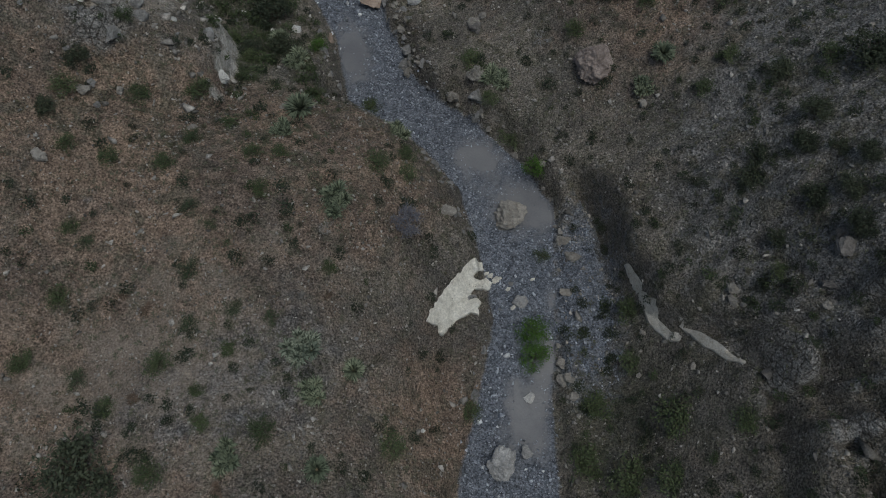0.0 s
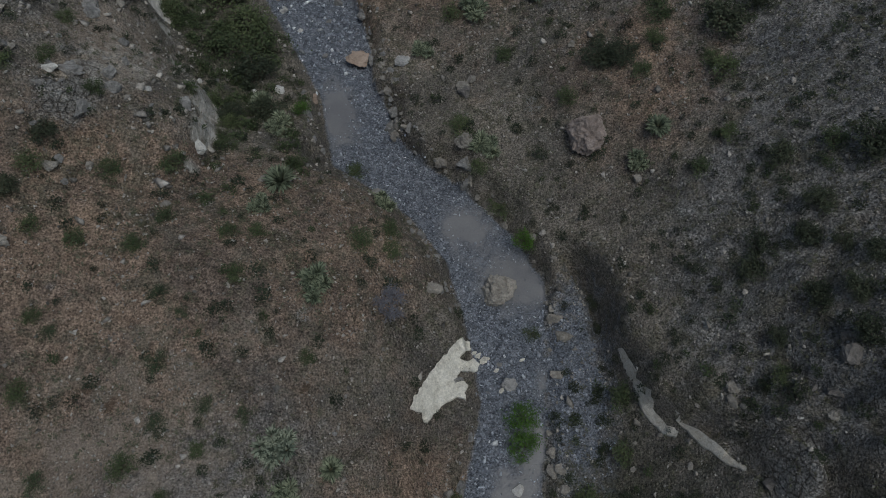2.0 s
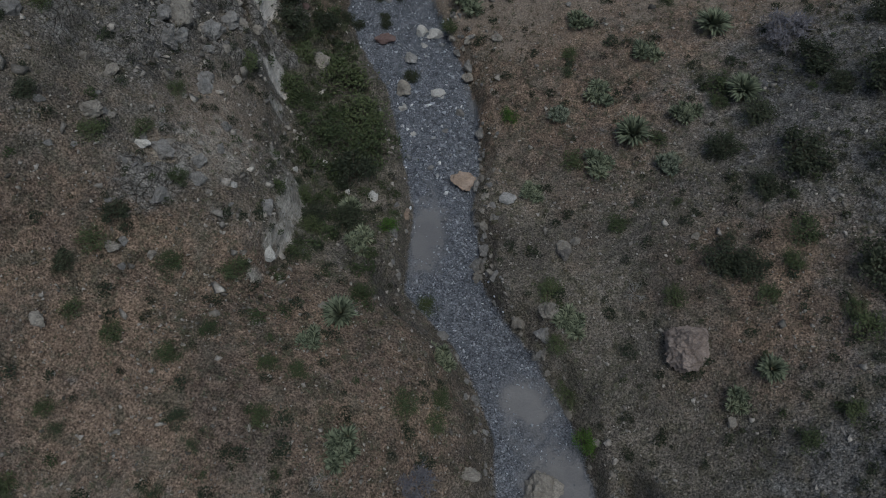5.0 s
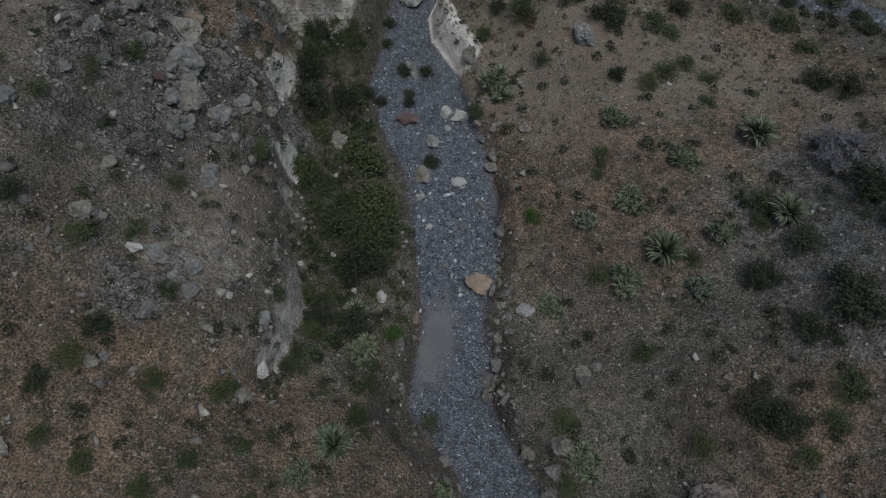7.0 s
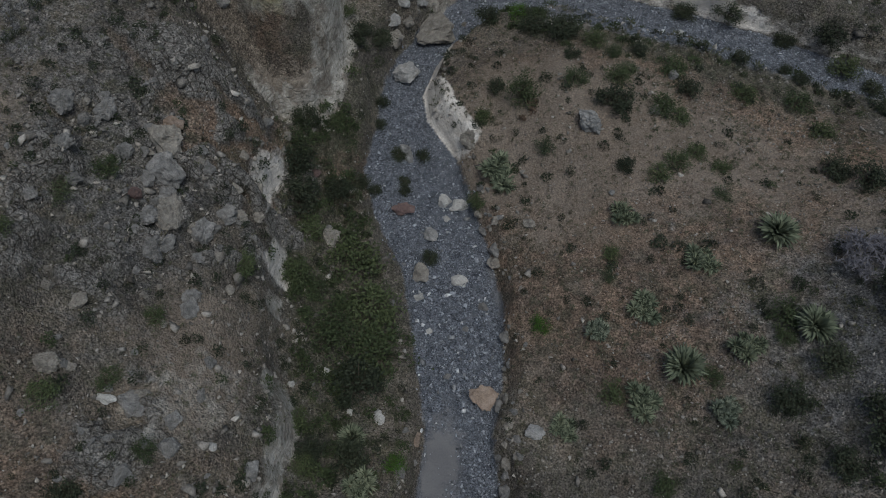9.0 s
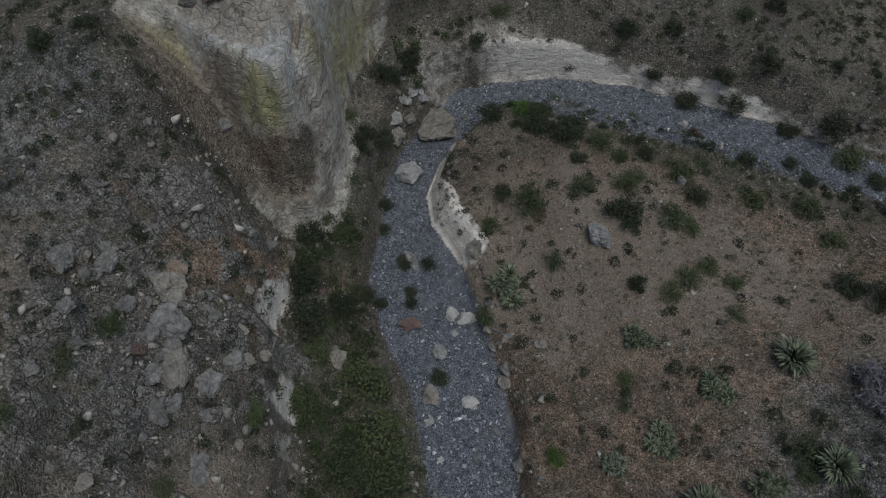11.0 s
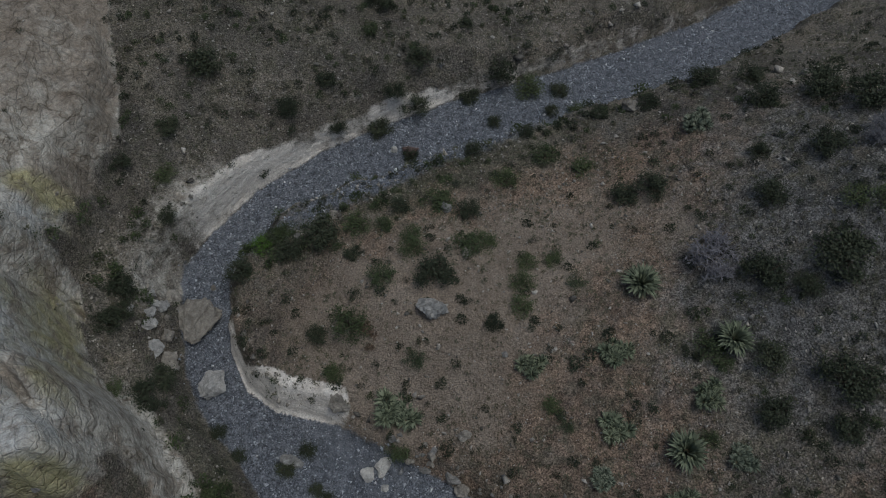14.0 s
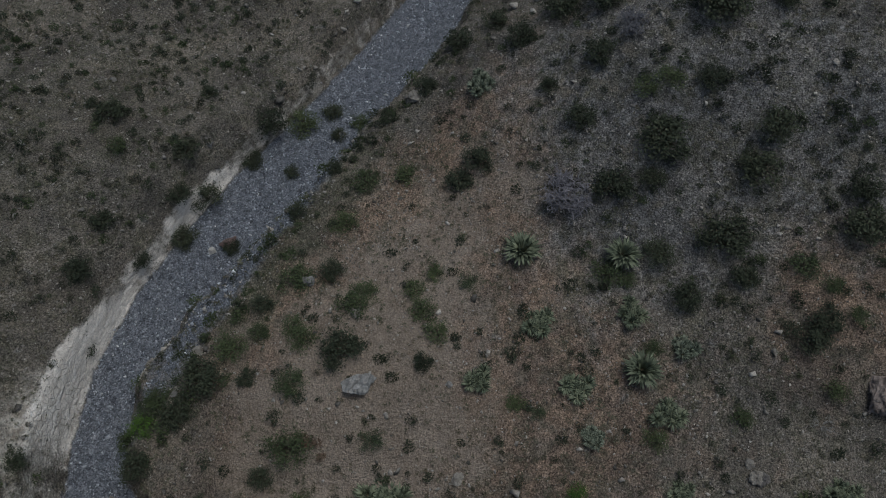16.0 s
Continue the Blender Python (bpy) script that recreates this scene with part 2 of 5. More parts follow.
RUDDY = rock_material("ruddy_rock", (0.14, 0.112, 0.098), (0.275, 0.228, 0.2), 0.35)
MAROON = rock_material("maroon_rock", (0.125, 0.085, 0.078), (0.19, 0.135, 0.122))
DARK = rock_material("dark_rock", (0.11, 0.10, 0.092), (0.20, 0.185, 0.17))
BED_STONE = rock_material("wash_pebbles", (0.175, 0.187, 0.21), (0.325, 0.34, 0.366), 0.3, None, True)
HILL_STONE = rock_material("hill_stones", (0.165, 0.15, 0.13), (0.30, 0.278, 0.248), 0.3, None, True)
SOTOL = leaf_material("grey_green_blades", (0.03, 0.04, 0.025), (0.22, 0.25, 0.17))
SILVER = leaf_material("silver_green_blades", (0.035, 0.046, 0.033), (0.25, 0.28, 0.215))
OLIVE = leaf_material("olive_leaves", (0.036, 0.050, 0.023), (0.092, 0.117, 0.054))
DUSKY = leaf_material("dark_green_leaves", (0.024, 0.032, 0.019), (0.063, 0.074, 0.046))
FRESH = leaf_material("fresh_green_leaves", (0.040, 0.085, 0.014), (0.100, 0.180, 0.036))
STRAW = leaf_material("dry_grass", (0.085, 0.075, 0.048), (0.18, 0.16, 0.105))
TUFT = leaf_material("grey_green_tufts", (0.060, 0.066, 0.043), (0.138, 0.142, 0.098))
SAGE = leaf_material("sage_green_leaves", (0.028, 0.040, 0.022), (0.092, 0.115, 0.062))
LILAC = leaf_material("lilac_grey_twigs", (0.085, 0.083, 0.098), (0.17, 0.168, 0.19))
RUSTY = leaf_material("rusty_dry_leaves", (0.075, 0.052, 0.038), (0.15, 0.11, 0.082))
TWIG = leaf_material("brown_bark", (0.06, 0.048, 0.038), (0.12, 0.10, 0.08))
ASH = leaf_material("bleached_twigs", (0.17, 0.165, 0.155), (0.28, 0.275, 0.265))
# ---- the lie of the land ----
BED_Z = 0.35
# the dry wash: centre line x, y and half width, from far upstream to far downstream
WASH = [(2.0, -260, 3.0), (1.9, -10, 1.8), (2.0, 2.5, 1.6), (2.35, 5.5, 1.2), (2.8, 8.0, 1.05), (2.7, 10.0, 1.25), (2.55, 12.0, 1.55),
        (1.75, 13.8, 1.3), (0.6, 15.3, 1.15), (-1.0, 16.8, 1.0), (-2.6, 18.0, 1.25), (-2.9, 19.5, 1.3), (-3.4, 21.0, 1.1),
        (-4.0, 23.0, 1.5), (-4.9, 25.2, 1.7), (-6.0, 27.2, 1.7), (-7.7, 29.2, 1.9), (-8.9, 31.0, 1.9), (-9.95, 32.9, 1.1),
        (-10.6, 34.6, 0.9), (-10.6, 36.6, 0.95)]
WASH += [(-9.95, 38.5, 0.9), (-9.55, 40.2, 1.0), (-8.0, 41.3, 1.0), (-5.6, 42.4, 0.95), (-2.6, 42.7, 1.25), (0.5, 42.5, 1.5),
         (4.0, 42.1, 1.65), (8.0, 41.6, 1.6), (13.0, 41.0, 1.7), (18.0, 40.8, 1.6), (23.0, 41.3, 1.5), (60, 44, 2), (400, 60, 3)]
# the low ledge west of the wash, the gully lip to the south-east, the foot of the big bluff
LEDGE = [(-7.6, 13.0), (-7.75, 15.9), (-7.9, 17.2), (-8.4, 18.5), (-9.3, 20.1), (-10.4, 22.0), (-11.3, 24.0), (-11.9, 25.7),
         (-12.6, 27.6), (-13.9, 29.2), (-15.2, 30.0), (-18, 31.2), (-26, 35)]
GULLY = [(4.0, 14.6), (5.2, 12.7), (5.9, 11.3), (5.95, 10.2), (6.3, 9.1), (6.8, 7.8), (7.3, 7.1), (8.1, 6.6), (9.4, 6.2), (10.3, 4.2), (10.2, 0.0), (10, -8)]
BEYOND = [(-8.6, 50), (-7.2, 54), (-6, 70), (-17, 70)]
BLUFF = [(-14.3, 30.1), (-13.2, 30.3), (-12.6, 30.8), (-12.5, 31.8), (-12.7, 33.2), (-13.1, 35.0), (-13.6, 36.6), (-14.1, 38.2), (-14.5, 39.5), (-13.6, 40.9),
         (-12.9, 41.5), (-12.2, 42.4), (-10.5, 44.2), (-9.8, 46)] + BEYOND + [(-21, 46), (-20.8, 36), (-20.4, 33), (-18.8, 31.6), (-17.2, 30.8), (-16, 30.3)]
# the foot of the tall face, the rounded layered rim above it, the dark cap rock on top, and the cleft that runs down the face
FACE = [(-15.6, 31.7), (-14.5, 31.4), (-13.5, 31.9), (-13.3, 32.8), (-13.4, 34), (-13.7, 35.6), (-13.9, 37.2), (-13.9, 38.4), (-13.6, 39.4), (-13.3, 40.8),
        (-12.4, 42.3), (-11.4, 43.9), (-10.2, 45.0), (-9.4, 47)] + BEYOND + [(-21, 46), (-20.6, 36), (-20.1, 32.7), (-18.5, 32.0), (-16.8, 31.9)]
RIM = [(-18.4, 34.0), (-17.1, 33.6), (-15.7, 33.1), (-14.7, 33.3), (-14.6, 34.8), (-14.6, 36.4), (-14.6, 38.4), (-14.4, 40.2), (-13.6, 42.0), (-12.4, 44.2), (-11, 47),
       (-9, 52), (-10, 70), (-17, 70), (-20.6, 46), (-20.2, 37), (-19.6, 35)]
CAP = [(-18.0, 35.0), (-16.9, 34.7), (-15.9, 35.0), (-15.6, 36.2), (-15.6, 38.4), (-15.4, 40.6), (-14.6, 42.6), (-13.4, 45), (-12.4, 50), (-18, 52), (-20.3, 44), (-19.4, 37)]
CLEFT = [(-14.9, 35.6), (-14.3, 34.6), (-13.9, 33.4), (-13.5, 32.4), (-13.2, 31.7)]


def ease(t):
    t = np.clip(t, 0, 1)
    return t * t * (3 - 2 * t)


def along(points, x, y):
    """Distance to a polyline, its side (left of it is positive) and how far along it the nearest place is, in vertices."""
    best, side, where = np.full(x.shape, 1e9), np.ones(x.shape), np.zeros(x.shape)
    for i in range(len(points) - 1):
        ax, ay = points[i][:2]
        bx, by = points[i + 1][:2]
        dx, dy = bx - ax, by - ay
        t = np.clip(((x - ax) * dx + (y - ay) * dy) / (dx * dx + dy * dy), 0, 1)
        d = np.hypot(x - ax - t * dx, y - ay - t * dy)
        near = d < best
        best = np.where(near, d, best)
        side = np.where(near, np.sign(dx * (y - ay) - dy * (x - ax)), side)
        where = np.where(near, i + t, where)
    return best, side, where


def inside(points, x, y):
    """Signed distance to a closed outline, positive within."""
    ring = list(points) + [points[0]]
    odd = np.zeros(x.shape, bool)
    for (ax, ay), (bx, by) in zip(ring[:-1], ring[1:]):
        if ay != by:
            odd ^= ((ay > y) != (by > y)) & (x < (bx - ax) * (y - ay) / (by - ay) + ax)
    return np.where(odd, 1, -1) * along(ring, x, y)[0]


def waves(x, y, size, seed):
    """Smooth value noise in -1..1, made of a hashed lattice."""
    u, v = x / size + seed * 17.31, y / size - seed * 9.17
    i, j = np.floor(u), np.floor(v)
    fx, fy = u - i, v - j
    fx, fy = fx * fx * (3 - 2 * fx), fy * fy * (3 - 2 * fy)

    def at(a, b):
        s = np.sin(a * 127.1 + b * 311.7 + seed * 74.7) * 43758.5453
        return (s - np.floor(s)) * 2 - 1
    return (at(i, j) * (1 - fx) + at(i + 1, j) * fx) * (1 - fy) + (at(i, j + 1) * (1 - fx) + at(i + 1, j + 1) * fx) * fy


def clumpy(x, y, size, seed):
    return 0.5 + 0.5 * waves(x, y, size, seed)


def wash(x, y):
    """Distance beyond the edge of the wash (negative in it), and the place along it."""
    d, _, s = along(WASH, x, y)
    half = np.interp(s, np.arange(len(WASH)), [w[2] for w in WASH])
    return d - half, s


def steps(x, y):
    """The ledge and the gully lip, as heights over the swells."""
    d, side, s = along(LEDGE, x, y)
    d = d * side + 0.5 * waves(x, y, 2.1, 3) + 0.18 * waves(x, y, 0.6, 4)
    fade = ease((y - 13.6) / 3.4) * ease((12 - s) / 3)
    h = (1.7 * ease((d + 0.15) / 0.4) + 1.1 * ease((d - 0.1) / 1.6)) * fade * np.exp(-np.maximum(d, 0) / 7)
    d, side, s = along(GULLY, x, y)
    d = d * side + 0.12 * waves(x, y, 0.9, 5)
    h = h + 1.5 * ease((d + 0.1) / 0.38) * np.exp(-np.maximum(d, 0) / 3.5) * ease(s / 1.5) * ease((8.5 - s) / 3)
    h = h - 0.5 * np.exp(-((d + 0.3) / 0.2) ** 2) * ease(s - 0.4) * ease((4.4 - s)) - 0.55 * np.exp(-((d - 0.1) / 0.2) ** 2) * ease(s - 6)
    return h


SWELL_X, SWELL_Y, SWELL_R = np.arange(-21, 22, 6), np.arange(0, 61, 6), 4.6
SWELL_H = [-0.16, 0.37, 1.36, 0.89, -1.53, 1.37, 2.90, 0.38,
           2.67, 0.31, -1.13, 1.39, -4.19, 0.78, 4.33, 0.24,
           5.61, 1.05, 0.86, 2.05, -1.70, 0.00, 2.50, 1.57,
           3.21, 1.29, -0.65, -1.35, -0.12, 0.84, 0.39, 2.54,
           0.83, 0.51, -1.37, -0.24, -0.41, 0.11, 1.84, 1.87,
           3.60, 1.13, -2.88, 0.33, -0.02, 0.67, 1.57, 2.12,
           3.49, -1.08, -0.67, 2.08, -1.62, 0.43, 0.12, -0.75,
           0.82, 0.30, -0.81, -1.93, 0.96, -1.05, 0.35, -2.07,
           1.17, 2.61, 0.87, -0.22, 0.87, -1.53, 0.48, 0.19,
           0.03, -0.27, 1.79, 2.13, -0.06, 0.22, 0.55, 0.77,
           -0.04, -0.28, -0.20, -0.36, -0.22, 0.57, 0.63, 0.61]


def swells(x, y):
    """The broad shape of the slopes: rounded swells on a six-metre lattice; level far out."""
    h = np.full(x.shape, 3.0)
    k = 0
    for sy in SWELL_Y:
        for sx in SWELL_X:
            h = h + SWELL_H[k] * np.exp(-((x - sx) ** 2 + (y - sy) ** 2) / (2 * SWELL_R ** 2))
            k += 1
    return h


def bluff(x, y):
    """The big pale bluff: a low buttress, a shelf of debris, a tall fluted face, a rounded rim in layers and a dark cap. Also the distances within them."""
    near = (x > -24) & (x < -4) & (y > 27) & (y < 72)
    full = [np.full(x.shape, -9.0) for _ in range(4)]
    if not near.any():
        return full[0], full[1], full[2], full[3]
    x, y = x[near], y[near]
    d, up, rim, cap = inside(BLUFF, x, y), inside(FACE, x, y), inside(RIM, x, y), inside(CAP, x, y)
    flute = 0.32 * waves(x, y, 1.7, 6) + 0.22 * np.abs(waves(x, y, 0.8, 7)) + 0.1 * waves(x, y, 0.35, 25) - 0.1
    north, west = ease((y - 38.5) / 5), ease((-15.6 - x) / 1.6)
    h = 0.7 + 3.0 * ease((y - 38) / 5) + 2.6 * west
    h = h + (3.0 - 1.6 * west) * ease((37.5 - y) / 2.5) * ease((d + 0.1 + 0.5 * flute) / 0.5) + 0.9 * ease((34 - y) / 2) * ease((d - 0.3) / 1.0)
    h = h + np.maximum(8.9 - 2.3 * north - h, 0.4) * ease((up + 0.5 + flute) / (1.15 + 0.5 * west))
    h = h + 1.1 * ease((rim + 0.35 + 0.8 * flute) / 1.3) + 1.9 * ease((cap + 0.2 + 2.0 * flute) / 0.5)
    worn = ease((rim + 0.7) / 0.4) * ease((0.9 - rim) / 0.5)
    h = h + worn * (0.05 * np.sin(h * 9.5 + 2.5 * waves(x, y, 1.6, 23)) + 0.02 * np.sin(h * 21 + 3 * waves(x, y, 0.9, 24)))
    c, _, s = along(CLEFT, x, y)
    h = h - 0.8 * np.exp(-(c / 0.16) ** 2) * ease(s) * ease(up / 0.3 + 0.6)
    for whole, v in zip(full, (np.where(d > -0.5, h, -9), d, up, cap)):
        whole[near] = v
    return full[0], full[1], full[2], full[3]


# narrow washed-out clefts: line, depth, half width
CLEFTS = [([(4.6, 13.4), (5.5, 12.1), (5.95, 10.9), (6.05, 9.8)], 0.65, 0.16), ([(8.1, 6.4), (8.7, 5.3), (8.95, 4.2), (8.7, 2.5), (8.4, 0)], 0.6, 0.2),
          ([(9.5, 6.0), (9.7, 4.5), (9.95, 3.3), (10.3, 1)], 0.65, 0.26), ([(6.2, 9.9), (6.95, 8.2), (7.85, 7.0), (8.5, 5.9)], 0.4, 0.13),
          ([(0.1, 7.6), (-0.66, 7.4), (-1.5, 6.7), (-2.3, 6.0), (-2.9, 5.3)], 0.3, 0.09), ([(9.2, 8.6), (9.8, 7.4), (10.6, 6.4), (11.4, 4.6)], 0.55, 0.2),
          ([(-13.9, 29.3), (-13.3, 28.3), (-12.7, 27.2)], 0.5, 0.2)]


def clefts(x, y):
    h = np.zeros(x.shape)
    for line, deep, half in CLEFTS:
        lx, ly = [p[0] for p in line], [p[1] for p in line]
        near = (x > min(lx) - 1) & (x < max(lx) + 1) & (y > min(ly) - 1) & (y < max(ly) + 1)
        d, _, s = along(line, x[near], y[near])
        d = d + 0.12 * waves(x[near], y[near], 0.5, 67)
        h[near] += deep * np.exp(-(d / half) ** 2) * ease(s * 1.5 + 0.1) * ease((len(line) - 1 - s) * 1.5 + 0.1)
    return h


def crags(x, y):
    """The broken outcrop behind the ledge: how craggy the ground is, and its lumps."""
    m = np.exp(-0.69 * (((x + 14.2) / 2.3) ** 2 + ((y - 23.6) / 4.4) ** 2)) + 0.6 * np.exp(-0.69 * (((x + 10.9) / 1.3) ** 2 + ((y - 16.6) / 1.8) ** 2))
    m = m + 0.8 * np.exp(-0.69 * (((x + 12.2) / 0.8) ** 2 + ((y - 25.6) / 2.2) ** 2)) + 0.8 * np.exp(-0.69 * (((x - 10.2) / 1.7) ** 2 + ((y - 4.8) / 2.6) ** 2)) + 0.3 * np.exp(-0.69 * (((x + 16.8) / 2.4) ** 2 + ((y - 26.5) / 2.4) ** 2))
    lumps = 0.7 * ease(2.6 * (waves(x, y, 1.35, 11) + 0.35 * waves(x, y, 0.5, 19)) - 0.2) + 0.35 * ease(2.5 * waves(x, y, 0.55, 12) - 0.1) + 0.14 * np.abs(waves(x, y, 0.27, 20))
    return ease(m * 2 - 0.4), lumps


def height(x, y):
    x, y = np.asarray(x, float), np.asarray(y, float)
    g = swells(x, y) + steps(x, y) + 1.2 * np.exp(-((x + 18) / 1.8) ** 2 - ((y - 30.6) / 1.6) ** 2)
    b, inner, up, cap = bluff(x, y)
    d, s = wash(x, y)
    # banks: cut steep on the outer side of the bends, gentler elsewhere
    north = ease((y - 40.9) / 1.0) * ease((22 - x) / 6)
    nose = ease((y - 31.0) / 1.5) * ease((37.6 - y) / 1.5) * ease((x + 10.6) / 0.5) * ease((-5 - x) / 1.0)
    d = d + (0.22 * waves(x, y, 1.0, 1) + 0.1 * waves(x, y, 0.35, 2)) * (1 - 0.75 * np.maximum(north, nose))
    steep = 1.2 + 3.4 * north
    # the hill's nose stands up behind its white cut; the cave at the foot of the bluff
    g = np.maximum(g, BED_Z + 1.35 * nose)
    cliff = np.where(north > 0.02, (0.6 + 0.35 * ease((6 - x) / 6) + 1.3 * ease((-3 - x) / 4.5) + 0.35 * waves(x, y, 1.5, 65)) / steep, 9.0)
    over = np.maximum(d - 0.1, 0)
    bank = BED_Z + 0.28 * ease(d / 0.25) + steep * np.minimum(over, cliff) + 0.75 * np.maximum(over - cliff, 0) + 0.5 * np.maximum(d, 0) ** 2
    h = np.where(d > 0, np.minimum(np.maximum(g, BED_Z + 0.25 * ease(d / 0.5)), bank), BED_Z)
    h = np.where(d > 0, np.maximum(h, b), h)
    bed = ease(-d / 0.3)
    rough = 0.10 * waves(x, y, 2.3, 8) + 0.06 * waves(x, y, 0.8, 9) + 0.03 * waves(x, y, 0.33, 10)
    h = h - 3.2 * np.exp(-(((x + 14.2) / 0.35) ** 2 + ((y - 39.2) / 0.45) ** 2)) - 1.0 * np.exp(-(((x + 13.7) / 0.5) ** 2 + ((y - 29.9) / 0.35) ** 2))
    rough = rough + np.exp(-((d - 0.5) / 0.45) ** 2) * (1 - np.maximum(north, nose)) * (0.22 * np.abs(waves(x, y, 0.7, 13)) + 0.12 * waves(x, y, 0.3, 14))
    top = ease((cap + 0.3) / 0.6)
    rough = rough + ease((up + 0.3) / 0.6) * (0.12 * np.abs(waves(x, y, 0.9, 15)) + 0.07 * np.abs(waves(x, y, 0.37, 16))) + top * (0.9 * np.abs(waves(x, y, 1.3, 61)) + 0.45 * np.abs(waves(x, y, 0.5, 62)))
    east = ease((x - 6) / 2) * ease((16 - y) / 4)
    rough = rough + east * (0.3 * np.abs(waves(x * 0.6 + y * 0.5, x - y, 1.4, 17)) + 0.12 * waves(x, y, 0.5, 18))
    where, lumps = crags(x, y)
    rough = rough + where * (lumps - 0.25) - clefts(x, y)
    return h + rough * (1 - 0.75 * bed)


# ---- the ground: one sheet, fine where the camera flies, wide to the horizon ----
def spread(a, b, step, out):
    """Even steps from a to b, then ever wider ones to the far distance."""
    inner = np.arange(a, b + step / 2, step)
    grow, d = [], step
    while sum(grow) < out:
        d *= 1.22
        grow.append(d)
    tail = np.cumsum(grow)
    return np.concatenate([(a - tail)[::-1], inner, inner[-1] + tail])


def blob(x, y, cx, cy, rx, ry, turn=0.0):
    """A soft patch: 1 in the middle, 0.5 at its rim, 0 well outside."""
    c, s = math.cos(radians(turn)), math.sin(radians(turn))
    u, v = ((x - cx) * c + (y - cy) * s) / rx, (-(x - cx) * s + (y - cy) * c) / ry
    return np.exp(-0.69 * (u * u + v * v))


RED_SOIL = [(-14.3, 31.5, 0.6, 0.5, 0), (-14.6, 27.4, 1.7, 1.0, 20), (-11.4, 29.4, 0.8, 1.0, 0), (-9, 7, 4.5, 5, 0), (-11.5, 12, 3, 3, 0), (-2.5, 12.5, 2, 2.5, 0), (-7.2, 14.2, 2.5, 1.6, 20), (0, 4.2, 1.6, 2.4, 0), (-14.2, 26.6, 2.0, 1.6, 0),
            (-2.5, 31.5, 4, 5.5, 30), (3, 34, 6, 3.2, -15), (8, 33, 5, 2.5, 0), (0.5, 26.5, 3, 3, 0), (8.5, 19, 3, 3, 0), (-17, 8, 5, 6, 0)]
# grey scree; the eastern patches partly paint in the view's edge darkening
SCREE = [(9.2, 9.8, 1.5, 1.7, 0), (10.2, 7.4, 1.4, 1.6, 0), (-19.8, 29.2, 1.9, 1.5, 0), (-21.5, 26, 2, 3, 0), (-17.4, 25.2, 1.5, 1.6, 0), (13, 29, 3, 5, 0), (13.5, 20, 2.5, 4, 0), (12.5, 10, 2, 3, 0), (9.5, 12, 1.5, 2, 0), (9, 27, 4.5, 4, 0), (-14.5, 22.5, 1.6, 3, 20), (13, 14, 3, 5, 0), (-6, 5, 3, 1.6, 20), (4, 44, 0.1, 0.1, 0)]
MUD = [(3.3, 12.5, 1.5, 1.1, 0), (1.3, 14.7, 0.9, 0.8, -40), (-3.7, 19.9, 0.7, 1.5, 10), (2.7, 4.8, 0.8, 1.3, 0), (4.3, 8.9, 0.55, 0.5, 0), (3.9, 6.6, 0.6, 0.9, 30),
       (-3.6, 27.0, 0.45, 1.2, 20)]


